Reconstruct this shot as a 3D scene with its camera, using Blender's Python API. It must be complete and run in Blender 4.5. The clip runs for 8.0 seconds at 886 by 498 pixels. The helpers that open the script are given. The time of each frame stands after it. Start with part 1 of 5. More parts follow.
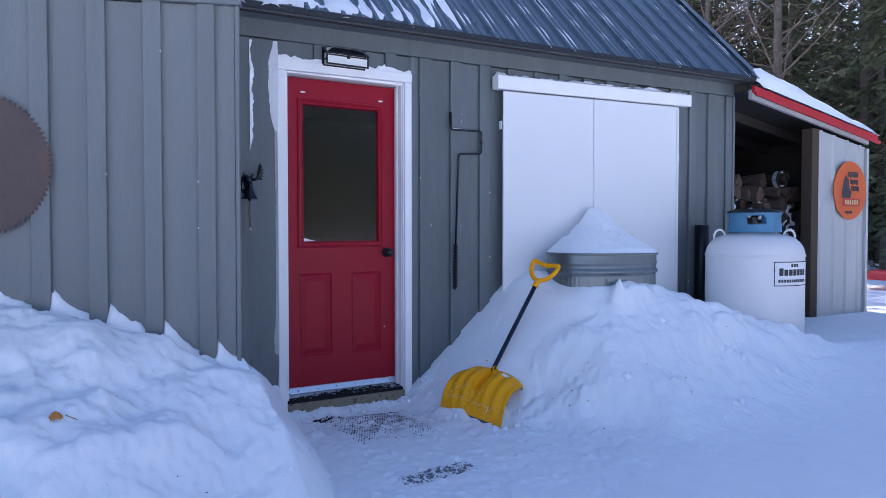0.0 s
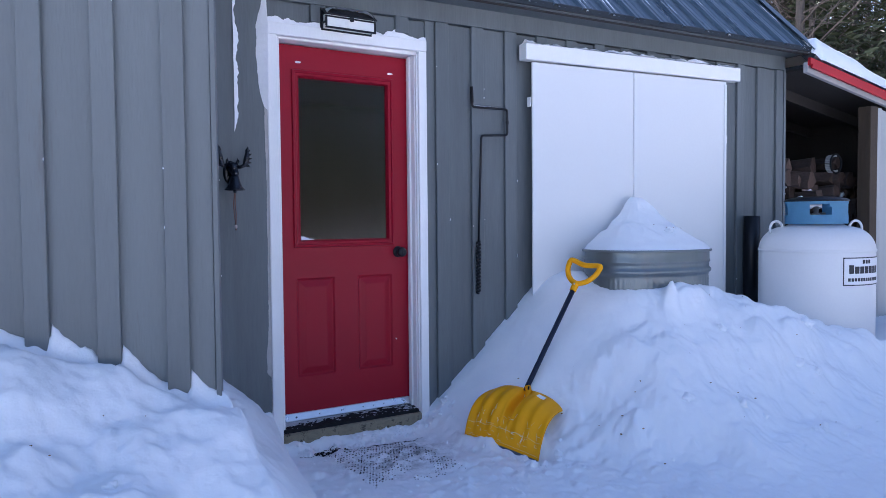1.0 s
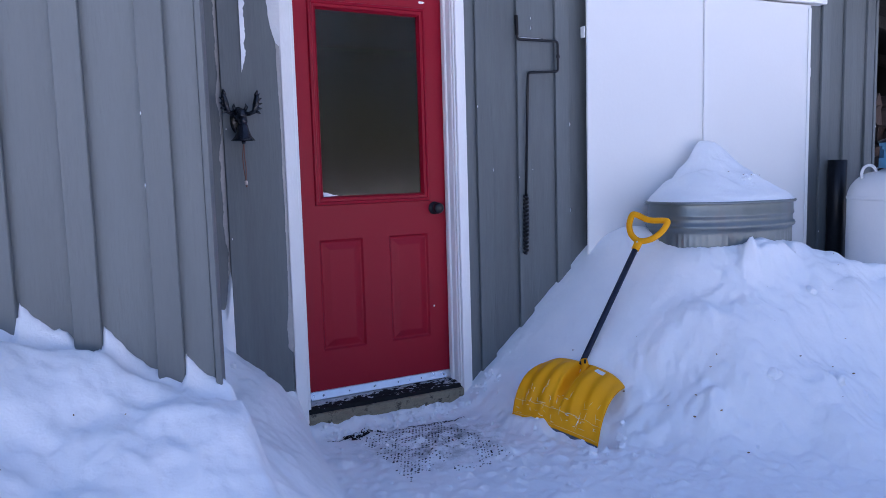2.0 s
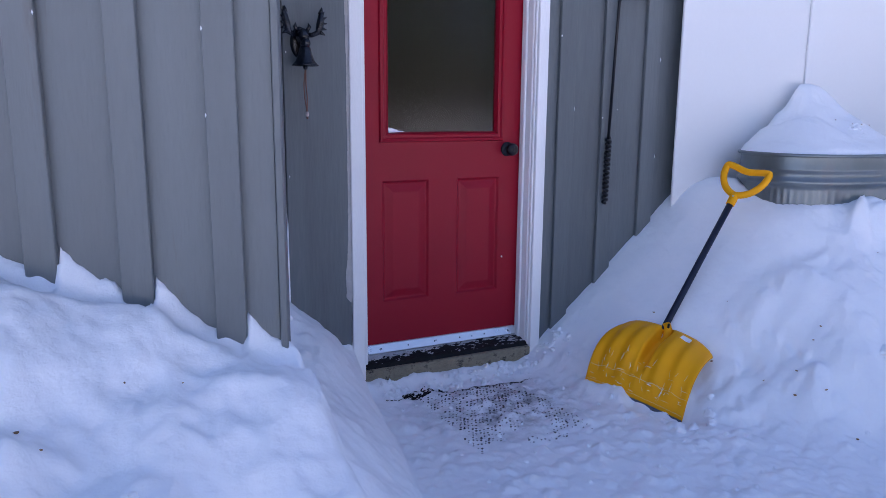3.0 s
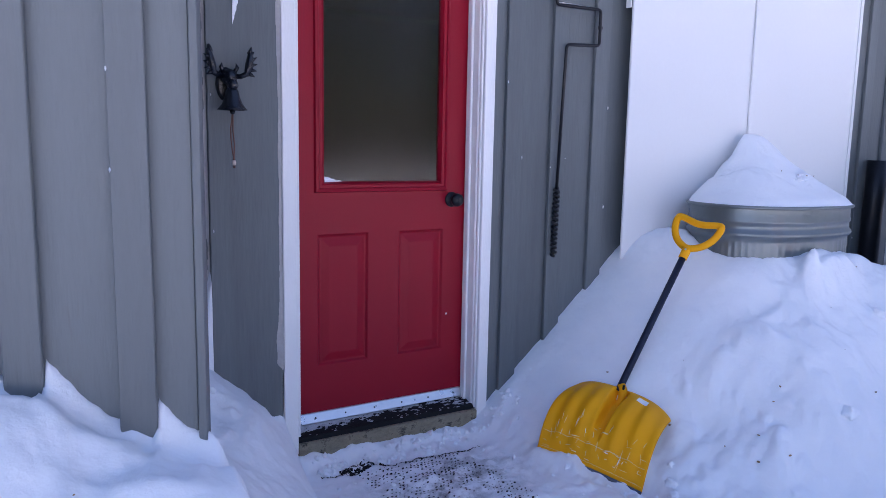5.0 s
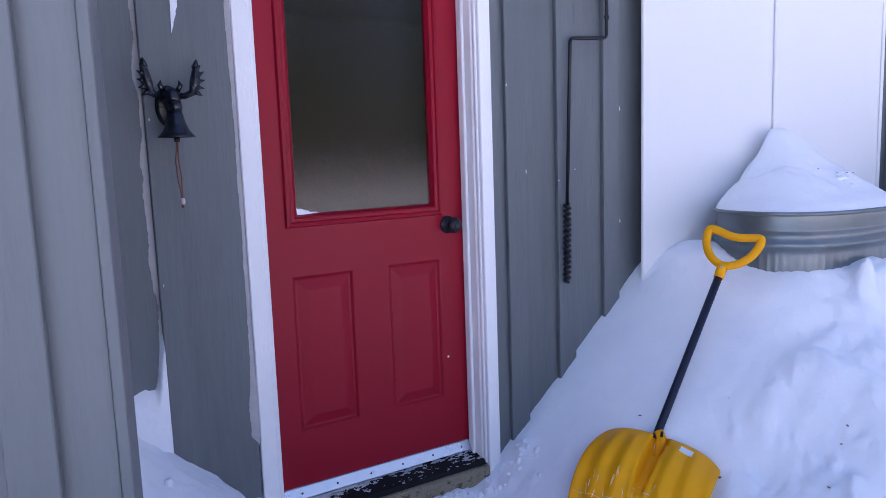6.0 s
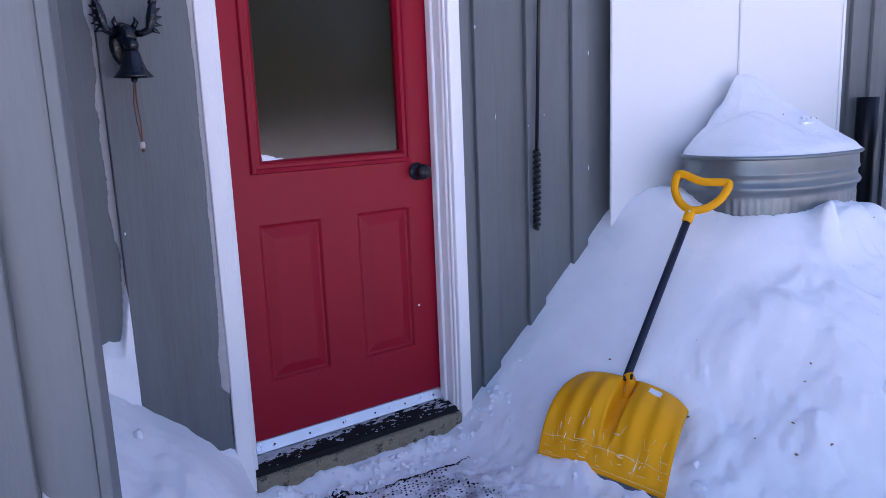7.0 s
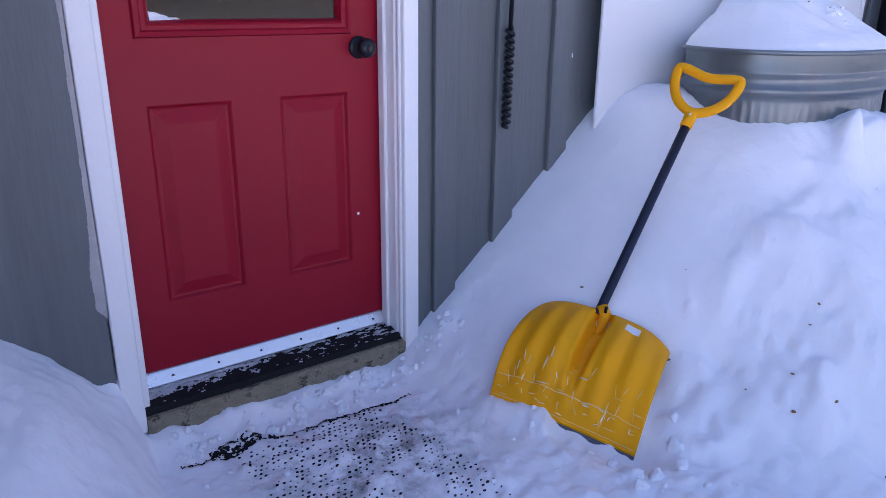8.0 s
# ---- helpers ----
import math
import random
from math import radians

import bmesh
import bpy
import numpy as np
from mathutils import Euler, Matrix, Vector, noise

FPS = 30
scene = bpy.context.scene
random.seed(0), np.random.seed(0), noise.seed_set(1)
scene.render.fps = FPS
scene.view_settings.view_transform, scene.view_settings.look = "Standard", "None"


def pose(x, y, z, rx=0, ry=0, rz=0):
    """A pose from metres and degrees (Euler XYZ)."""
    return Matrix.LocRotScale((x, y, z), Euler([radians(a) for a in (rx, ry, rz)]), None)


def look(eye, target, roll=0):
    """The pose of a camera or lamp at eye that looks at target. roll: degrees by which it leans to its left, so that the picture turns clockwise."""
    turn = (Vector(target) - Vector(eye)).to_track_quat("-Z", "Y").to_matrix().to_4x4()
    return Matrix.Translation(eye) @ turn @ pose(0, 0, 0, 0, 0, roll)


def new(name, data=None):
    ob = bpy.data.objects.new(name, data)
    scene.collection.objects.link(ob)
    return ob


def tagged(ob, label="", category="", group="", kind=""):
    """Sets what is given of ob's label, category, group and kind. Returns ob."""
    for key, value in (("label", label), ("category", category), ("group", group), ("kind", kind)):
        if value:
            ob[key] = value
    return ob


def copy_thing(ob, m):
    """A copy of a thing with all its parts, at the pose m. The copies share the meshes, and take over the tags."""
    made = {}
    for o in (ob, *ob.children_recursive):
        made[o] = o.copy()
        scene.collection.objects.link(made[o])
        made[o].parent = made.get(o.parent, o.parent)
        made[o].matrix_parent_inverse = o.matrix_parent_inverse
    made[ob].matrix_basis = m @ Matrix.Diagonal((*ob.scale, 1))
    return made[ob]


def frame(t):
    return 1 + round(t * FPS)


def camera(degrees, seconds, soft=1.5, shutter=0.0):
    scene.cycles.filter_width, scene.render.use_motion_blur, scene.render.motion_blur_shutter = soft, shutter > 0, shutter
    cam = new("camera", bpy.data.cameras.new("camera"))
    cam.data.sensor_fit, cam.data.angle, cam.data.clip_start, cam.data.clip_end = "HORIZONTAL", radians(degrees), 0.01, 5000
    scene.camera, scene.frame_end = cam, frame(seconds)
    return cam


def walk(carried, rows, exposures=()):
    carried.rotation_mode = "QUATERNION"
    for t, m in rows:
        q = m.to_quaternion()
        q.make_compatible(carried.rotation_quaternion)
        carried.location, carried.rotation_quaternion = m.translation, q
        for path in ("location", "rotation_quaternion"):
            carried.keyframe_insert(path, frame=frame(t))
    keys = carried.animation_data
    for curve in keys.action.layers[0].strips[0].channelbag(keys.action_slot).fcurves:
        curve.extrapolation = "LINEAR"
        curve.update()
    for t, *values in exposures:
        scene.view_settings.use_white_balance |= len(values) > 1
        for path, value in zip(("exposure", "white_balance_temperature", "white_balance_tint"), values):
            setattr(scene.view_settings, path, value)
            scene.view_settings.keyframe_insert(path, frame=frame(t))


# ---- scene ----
cam = camera(62.0, 8.0, soft=0.72)
PATH = [
    (0, (-1.638, -4.473, 1.055), (-0.575, -2.78, 0.998), -0.0),
    (0.5, (-1.472, -4.092, 1.07), (-0.493, -2.349, 0.996), -0.3),
    (1, (-1.345, -3.778, 1.076), (-0.284, -2.084, 0.995), -0.5),
    (1.5, (-1.232, -3.598, 1.043), (-0.169, -1.909, 0.912), -1.3),
    (2, (-1.06, -3.354, 1.068), (-0.113, -1.605, 0.862), -1.6),
    (2.2, (-1.067, -3.261, 1.062), (-0.174, -1.484, 0.851), -1.3),
    (3.3, (-1.088, -2.862, 1.092), (-0.225, -1.106, 0.679), 1.1),
    (3.5, (-1.081, -2.809, 1.096), (-0.308, -1.003, 0.723), 0.2),
    (4, (-1.053, -2.777, 1.118), (-0.199, -1.008, 0.744), -1.3),
    (4.5, (-1.07, -2.802, 1.127), (-0.096, -1.098, 0.747), 0.6),
    (5, (-1.006, -2.723, 1.119), (0.034, -1.036, 0.842), 1.1),
    (5.2, (-0.934, -2.586, 1.106), (0.12, -0.902, 0.873), 0.5),
    (6.3, (-0.778, -2.302, 1.177), (0.291, -0.633, 0.905), -2.7),
    (6.5, (-0.803, -2.294, 1.168), (0.278, -0.633, 0.902), -2.9),
    (7, (-0.797, -2.276, 1.114), (0.339, -0.674, 0.739), -2.3),
    (7.5, (-0.688, -2.176, 1.065), (0.478, -0.644, 0.522), -1.3),
    (8, (-0.445, -1.949, 1.027), (0.699, -0.44, 0.384), 0.6),
]
walk(cam, [(t, look(eye, target, roll)) for t, eye, target, roll in PATH],
     exposures=((0.0, 2.00, 5550, 23), (1.0, 2.12, 5650, 23), (1.5, 1.94, 5650, 24), (2.0, 2.15, 5750, 28), (4.0, 2.17, 5950, 30), (5.0, 2.28, 5980, 31), (6.5, 2.46, 6000, 33), (8.0, 2.44, 6000, 34)))

# ---------------------------------------------------------------- light
SUN_DIR = Vector((0.30, 0.80, 0.52)).normalized()
world = bpy.data.worlds.new("sky")
scene.world = world
world.use_nodes = True
wn = world.node_tree
sky = wn.nodes.new("ShaderNodeTexSky")
sky.sky_type = 'NISHITA'
sky.sun_disc = False
sky.sun_elevation = math.asin(SUN_DIR.z)
sky.sun_rotation = math.atan2(SUN_DIR.x, SUN_DIR.y)
wn.links.new(sky.outputs[0], wn.nodes["Background"].inputs[0])
wn.nodes["Background"].inputs[1].default_value = 0.065
sun = new("sun", bpy.data.lights.new("sun", 'SUN'))
sun.data.energy, sun.data.angle, sun.data.color = 5.0, radians(0.5), (1.0, 0.93, 0.82)
sun.matrix_world = look(SUN_DIR * 60, (0, 0, 0))

# ---------------------------------------------------------------- materials


def material(name, colour, rough=0.6, metal=0.0, vary=0.15, scale=6.0, stretch=(1, 1, 1), bump=0.1, fine=60.0,
             second=None, cover=0.5, spread=0.1, per_piece=0.0, coat=0.0, spec=0.5):
    """Painted or raw surface: base colour with two scales of variation, optional second colour in blotches, relief."""
    m = bpy.data.materials.new(name)
    m.use_nodes = True
    t = m.node_tree
    n, l = t.nodes, t.links
    b = n["Principled BSDF"]
    b.inputs["Roughness"].default_value = rough
    b.inputs["Metallic"].default_value = metal
    b.inputs["Coat Weight"].default_value = coat
    b.inputs["Specular IOR Level"].default_value = spec
    co = n.new("ShaderNodeTexCoord")
    mp = n.new("ShaderNodeMapping")
    mp.inputs["Scale"].default_value = stretch
    l.new(co.outputs["Object"], mp.inputs[0])
    big = n.new("ShaderNodeTexNoise")
    big.inputs["Scale"].default_value, big.inputs["Detail"].default_value = scale, 4
    small = n.new("ShaderNodeTexNoise")
    small.inputs["Scale"].default_value, small.inputs["Detail"].default_value = fine, 5
    l.new(mp.outputs[0], big.inputs[0])
    l.new(mp.outputs[0], small.inputs[0])
    mix = n.new("ShaderNodeMix")
    mix.data_type = 'RGBA'
    mix.inputs[6].default_value = (*[c * (1 - vary) for c in colour], 1)
    mix.inputs[7].default_value = (*[min(1, c * (1 + vary)) for c in colour], 1)
    add = n.new("ShaderNodeMath")
    add.operation = 'ADD'
    l.new(big.outputs[0], add.inputs[0])
    half = n.new("ShaderNodeMath")
    half.operation = 'MULTIPLY_ADD'
    half.inputs[1].default_value, half.inputs[2].default_value = 0.5, -0.25
    l.new(small.outputs[0], half.inputs[0])
    l.new(half.outputs[0], add.inputs[1])
    l.new(add.outputs[0], mix.inputs[0])
    out = mix.outputs[2]
    if second:
        ramp = n.new("ShaderNodeMapRange")
        ramp.inputs[1].default_value, ramp.inputs[2].default_value = cover, cover + spread
        l.new(add.outputs[0], ramp.inputs[0])
        mix2 = n.new("ShaderNodeMix")
        mix2.data_type = 'RGBA'
        mix2.inputs[7].default_value = (*second, 1)
        l.new(ramp.outputs[0], mix2.inputs[0])
        l.new(out, mix2.inputs[6])
        out = mix2.outputs[2]
    if per_piece:
        info = n.new("ShaderNodeObjectInfo")
        val = n.new("ShaderNodeMapRange")
        val.inputs[3].default_value, val.inputs[4].default_value = 1 - per_piece, 1 + per_piece
        l.new(info.outputs["Random"], val.inputs[0])
        hsv = n.new("ShaderNodeHueSaturation")
        l.new(val.outputs[0], hsv.inputs["Value"])
        l.new(out, hsv.inputs["Color"])
        out = hsv.outputs[0]
    l.new(out, b.inputs["Base Color"])
    rr = n.new("ShaderNodeMapRange")
    rr.inputs[3].default_value, rr.inputs[4].default_value = max(0.02, rough - 0.1), min(1, rough + 0.1)
    l.new(big.outputs[0], rr.inputs[0])
    l.new(rr.outputs[0], b.inputs["Roughness"])
    if bump:
        bp = n.new("ShaderNodeBump")
        bp.inputs["Strength"].default_value, bp.inputs["Distance"].default_value = bump, 0.01
        l.new(small.outputs[0], bp.inputs["Height"])
        l.new(bp.outputs[0], b.inputs["Normal"])
    return m


M_SIDING = material("grey_siding_paint", (0.120, 0.138, 0.142), 0.58, vary=0.24, scale=2.6, stretch=(5, 5, 0.5), bump=0.2,
                    fine=22, per_piece=0.10, second=(0.165, 0.168, 0.168), cover=0.68, spread=0.2)
M_WING = material("grey_wing_paint", (0.147, 0.163, 0.165), 0.55, vary=0.15, scale=1.9, stretch=(5, 5, 0.6), bump=0.2,
                  fine=22, per_piece=0.07, second=(0.135, 0.135, 0.13), cover=0.66, spread=0.2)
M_WHITE = material("white_trim_paint", (0.85, 0.85, 0.84), 0.5, vary=0.05, scale=3, stretch=(3, 3, 1), bump=0.12, fine=40)
M_BARN = material("white_panel_paint", (0.74, 0.75, 0.75), 0.55, vary=0.03, scale=1.2, bump=0.06, fine=50)
M_RED = material("red_door_paint", (0.295, 0.004, 0.019), 0.45, vary=0.08, scale=3, bump=0.05, fine=90, spec=0.25)
M_GLASS = bpy.data.materials.new("obscured_glass")
M_GLASS.use_nodes = True
gb = M_GLASS.node_tree.nodes["Principled BSDF"]
gb.inputs["Base Color"].default_value = (0.72, 0.68, 0.60, 1)
gb.inputs["Transmission Weight"].default_value = 1.0
gb.inputs["Roughness"].default_value = 0.13
gb.inputs["IOR"].default_value = 1.35
gnz = M_GLASS.node_tree.nodes.new("ShaderNodeTexNoise")
gnz.inputs["Scale"].default_value, gnz.inputs["Detail"].default_value = 9, 2
gbp = M_GLASS.node_tree.nodes.new("ShaderNodeBump")
gbp.inputs["Strength"].default_value, gbp.inputs["Distance"].default_value = 0.12, 0.004
M_GLASS.node_tree.links.new(gnz.outputs[0], gbp.inputs["Height"])
M_GLASS.node_tree.links.new(gbp.outputs[0], gb.inputs["Normal"])
M_BLACK = material("black_metal", (0.007, 0.008, 0.011), 0.36, spec=0.35, vary=0.3, scale=12, bump=0.15, fine=80)
M_IRON = material("cast_iron_paint", (0.006, 0.008, 0.014), 0.20, vary=0.4, scale=30, bump=0.2, fine=120,
                  second=(0.30, 0.29, 0.27), cover=0.78, spread=0.08)
M_RUBBER = material("black_rubber", (0.009, 0.009, 0.010), 0.75, spec=0.25, vary=0.3, scale=20, bump=0.4, fine=90)
M_CONC = material("damp_sill_timber", (0.29, 0.25, 0.17), 0.85, vary=0.5, scale=22, stretch=(1, 1.5, 1.5), bump=1.0, fine=110,
                  second=(0.07, 0.06, 0.045), cover=0.55, spread=0.15)
M_ALU = material("mill_aluminium", (0.66, 0.68, 0.70), 0.30, 0.85, vary=0.08, scale=20, bump=0.05, fine=100)
M_GALV = material("galvanised_steel", (0.205, 0.232, 0.235), 0.42, 0.75, vary=0.22, scale=7, stretch=(1, 1, 0.5), bump=0.12, fine=26,
                  second=(0.22, 0.23, 0.23), cover=0.58, spread=0.15)
M_YELLOW = material("yellow_plastic", (1.0, 0.42, 0.002), 0.5, spec=0.15, vary=0.04, scale=9, bump=0.12, fine=70,
                    second=(0.82, 0.50, 0.14), cover=0.80, spread=0.08)
yb = M_YELLOW.node_tree.nodes["Principled BSDF"]
yt = M_YELLOW.node_tree
ymix, ytr = yt.nodes.new("ShaderNodeMixShader"), yt.nodes.new("ShaderNodeBsdfTranslucent")
ytr.inputs[0].default_value = (1.0, 0.42, 0.03, 1)
ymix.inputs[0].default_value = 0.07
yt.links.new(yb.outputs[0], ymix.inputs[1])
yt.links.new(ytr.outputs[0], ymix.inputs[2])
yt.links.new(ymix.outputs[0], yt.nodes["Material Output"].inputs["Surface"])
M_SHAFT = material("dark_shaft_coating", (0.012, 0.017, 0.036), 0.5, spec=0.3, vary=0.2, scale=20, bump=0.1, fine=100)
M_TANK = material("white_tank_paint", (0.74, 0.73, 0.72), 0.4, vary=0.05, scale=3, bump=0.05, fine=60,
                  second=(0.60, 0.57, 0.52), cover=0.80, spread=0.15)
M_BLUE = material("blue_collar_paint", (0.17, 0.42, 0.62), 0.45, vary=0.12, scale=10, bump=0.08, fine=80)
M_ROOF = material("blue_grey_roof_metal", (0.075, 0.108, 0.130), 0.30, 0.30, vary=0.3, scale=2.5, stretch=(6, 1, 1), bump=0.06,
                  fine=30, per_piece=0.06)
M_DRIP = material("dark_drip_edge", (0.022, 0.027, 0.032), 0.5, 0.3, vary=0.2, scale=9, bump=0.05)
M_SHEDRED = material("red_trim_metal", (0.42, 0.010, 0.018), 0.38, 0.0, vary=0.08, scale=5, bump=0.04)
M_SHEDWHITE = material("white_ribbed_metal", (0.41, 0.42, 0.42), 0.42, 0.1, vary=0.09, scale=3, stretch=(4, 4, 0.6), bump=0.06,
                       second=(0.45, 0.44, 0.40), cover=0.72, spread=0.2)
M_POST = material("weathered_timber", (0.055, 0.038, 0.023), 0.8, vary=0.3, scale=3, stretch=(14, 14, 0.8), bump=0.5, fine=16)
# boards, bark and cut ends coloured darker to deepen the shade inside the shed
M_DARKWOOD = material("shade_dark_boards", (0.025, 0.022, 0.020), 0.85, vary=0.3, scale=3, stretch=(9, 9, 1), bump=0.5, fine=20)
M_BARK = material("log_bark", (0.055, 0.038, 0.032), 0.9, vary=0.45, scale=14, bump=0.9, fine=60, per_piece=0.3)
M_CUT = material("cut_log_end", (0.075, 0.045, 0.032), 0.8, vary=0.3, scale=10, bump=0.4, fine=60, per_piece=0.25)
M_ORANGE = material("orange_sign_paint", (0.52, 0.095, 0.015), 0.55, vary=0.12, scale=9, bump=0.1, fine=70)
M_INK = material("dark_print", (0.03, 0.03, 0.035), 0.6, vary=0.1, bump=0.0)
M_SIGNRED = material("red_print", (0.35, 0.03, 0.03), 0.6, vary=0.15, bump=0.0)
M_CREAM = material("pale_print", (0.55, 0.42, 0.20), 0.6, vary=0.15, bump=0.0)
M_LABEL = material("white_decal", (0.78, 0.78, 0.78), 0.45, vary=0.03, bump=0.0)
M_RUST = material("rusty_saw_steel", (0.085, 0.062, 0.058), 0.6, 0.35, vary=0.25, scale=5, bump=0.25, fine=60,
                  second=(0.12, 0.07, 0.05), cover=0.6, spread=0.2)
M_CORD = material("leather_cord", (0.16, 0.07, 0.05), 0.7, vary=0.2, scale=50, bump=0.1)
M_BEAD = material("pale_bead", (0.6, 0.5, 0.45), 0.5, vary=0.1, bump=0.0)
M_LENS = material("frosted_lens", (0.80, 0.80, 0.76), 0.3, vary=0.05, scale=12, bump=0.1)
M_SPECK = material("bark_litter", (0.26, 0.15, 0.07), 0.85, vary=0.5, scale=60, bump=0.4, per_piece=0.4)
M_LEAF = material("dead_leaf", (0.48, 0.19, 0.04), 0.7, vary=0.3, scale=40, bump=0.3)
M_NEEDLE = material("conifer_needles", (0.070, 0.080, 0.034), 0.7, vary=0.5, scale=1.4, bump=0.0, fine=8)
M_TRUNK = material("tree_bark", (0.13, 0.105, 0.085), 0.9, vary=0.4, scale=5, stretch=(3, 3, 0.8), bump=0.9, fine=20)
M_TWIG = material("bare_twigs", (0.16, 0.125, 0.10), 0.9, vary=0.3, scale=3, bump=0.0)
M_CAULK = material("weathered_caulk", (0.46, 0.45, 0.44), 0.8, vary=0.2, scale=20, bump=0.2)
M_ROOM = material("plain_room_wall", (0.62, 0.57, 0.50), 0.9, vary=0.15, scale=2, bump=0.05)
M_REDTOOL = material("red_enamel", (0.50, 0.02, 0.03), 0.4, vary=0.1, bump=0.05)
M_GREYBOX = material("grey_cabinet_paint", (0.30, 0.31, 0.32), 0.5, vary=0.1, bump=0.05)


def snow_material(name, dirt=False):
    m = bpy.data.materials.new(name)
    m.use_nodes = True
    t = m.node_tree
    n, l = t.nodes, t.links
    b = n["Principled BSDF"]
    b.inputs["Roughness"].default_value = 0.62
    b.inputs["Specular IOR Level"].default_value = 0.35
    b.inputs["Subsurface Weight"].default_value = 0.15
    b.inputs["Subsurface Radius"].default_value = (1.0, 0.9, 0.8)
    b.inputs["Subsurface Scale"].default_value = 0.015
    co = n.new("ShaderNodeTexCoord")
    grain = n.new("ShaderNodeTexNoise")
    grain.inputs["Scale"].default_value, grain.inputs["Detail"].default_value, grain.inputs["Roughness"].default_value = 55, 6, 0.65
    lump = n.new("ShaderNodeTexNoise")
    lump.inputs["Scale"].default_value, lump.inputs["Detail"].default_value = 9, 5
    for nd in (grain, lump):
        l.new(co.outputs["Object"], nd.inputs[0])
    mix = n.new("ShaderNodeMix")
    mix.data_type = 'RGBA'
    mix.inputs[6].default_value = (0.84, 0.86, 0.89, 1)
    mix.inputs[7].default_value = (0.93, 0.935, 0.94, 1)
    l.new(lump.outputs[0], mix.inputs[0])
    out = mix.outputs[2]
    if dirt:
        # trodden grime round the doorstep mat, with its own ragged outline
        dist = n.new("ShaderNodeVectorMath")
        dist.operation = 'DISTANCE'
        sc = n.new("ShaderNodeMapping")
        sc.inputs["Scale"].default_value = (1.0, 1.25, 0)
        l.new(co.outputs["Object"], sc.inputs[0])
        l.new(sc.outputs[0], dist.inputs[0])
        dist.inputs[1].default_value = (0.42, -0.62, 0)
        blot = n.new("ShaderNodeTexNoise")
        blot.inputs["Scale"].default_value, blot.inputs["Detail"].default_value, blot.inputs["Roughness"].default_value = 13, 7, 0.7
        l.new(co.outputs["Object"], blot.inputs[0])
        near = n.new("ShaderNodeMapRange")
        near.inputs[1].default_value, near.inputs[2].default_value = 0.10, 0.42
        near.inputs[3].default_value, near.inputs[4].default_value = 0.85, 0.0
        l.new(dist.outputs[1], near.inputs[0])
        mul = n.new("ShaderNodeMath")
        mul.operation = 'MULTIPLY'
        l.new(near.outputs[0], mul.inputs[0])
        edge = n.new("ShaderNodeMapRange")
        edge.inputs[1].default_value, edge.inputs[2].default_value = 0.43, 0.64
        l.new(blot.outputs[0], edge.inputs[0])
        l.new(edge.outputs[0], mul.inputs[1])
        mix2 = n.new("ShaderNodeMix")
        mix2.data_type = 'RGBA'
        mix2.inputs[7].default_value = (0.09, 0.09, 0.085, 1)
        l.new(mul.outputs[0], mix2.inputs[0])
        l.new(out, mix2.inputs[6])
        out = mix2.outputs[2]
    l.new(out, b.inputs["Base Color"])
    add = n.new("ShaderNodeMath")
    add.operation = 'MULTIPLY_ADD'
    add.inputs[1].default_value = 0.34
    l.new(grain.outputs[0], add.inputs[0])
    l.new(lump.outputs[0], add.inputs[2])
    bp = n.new("ShaderNodeBump")
    bp.inputs["Strength"].default_value, bp.inputs["Distance"].default_value = 0.5, 0.016
    l.new(add.outputs[0], bp.inputs["Height"])
    l.new(bp.outputs[0], b.inputs["Normal"])
    return m


M_SNOW = snow_material("snow_surface", dirt=True)
M_SNOW2 = snow_material("loose_snow")
M_FROST = material("trodden_frost", (0.46, 0.47, 0.50), 0.6, vary=0.55, scale=30, bump=0.7, fine=160)
M_SLUSH = material("wet_slush", (0.13, 0.14, 0.16), 0.5, vary=0.5, scale=25, bump=0.5, fine=120)
M_SCUFF = material("scuffed_plastic", (0.78, 0.60, 0.36), 0.7, vary=0.25, scale=40, bump=0.3)

# ---------------------------------------------------------------- building helpers


def thing(name, at, label, category, group="", kind="", turn=0.0):
    """A top-level Empty at the thing's base."""
    e = new(name)
    e.empty_display_size = 0.1
    e.matrix_world = pose(*at, 0, 0, turn)
    return tagged(e, label, category, group, kind)


def part(name, bm, mat, parent=None, label="", smooth=False, local=False, kind=""):
    """Links a bmesh as one mesh object; its coordinates are the world's unless local."""
    me = bpy.data.meshes.new(name)
    base = Matrix()
    up = parent
    chain = []
    while up is not None:
        chain.append(up)
        up = up.parent
    for o in reversed(chain):
        base = base @ o.matrix_basis
    if parent is not None and not local:
        bm.transform(base.inverted())
    bmesh.ops.recalc_face_normals(bm, faces=bm.faces[:])
    bm.to_mesh(me)
    bm.free()
    if smooth:
        for p in me.polygons:
            p.use_smooth = True
    me.materials.append(mat)
    ob = new(name, me)
    if parent is not None:
        ob.parent = parent
    if label or kind:
        tagged(ob, label, kind=kind)
    return ob


def box(x0, x1, y0, y1, z0, z1, bevel=0.0, bm=None):
    bm = bm or bmesh.new()
    r = bmesh.ops.create_cube(bm, size=1.0)
    vs = r["verts"]
    for v in vs:
        v.co = Vector(((x0 + x1) / 2 + v.co.x * (x1 - x0), (y0 + y1) / 2 + v.co.y * (y1 - y0), (z0 + z1) / 2 + v.co.z * (z1 - z0)))
    if bevel:
        es = list({e for v in vs for e in v.link_edges})
        bmesh.ops.bevel(bm, geom=es, offset=bevel, segments=1, affect='EDGES')
    return bm


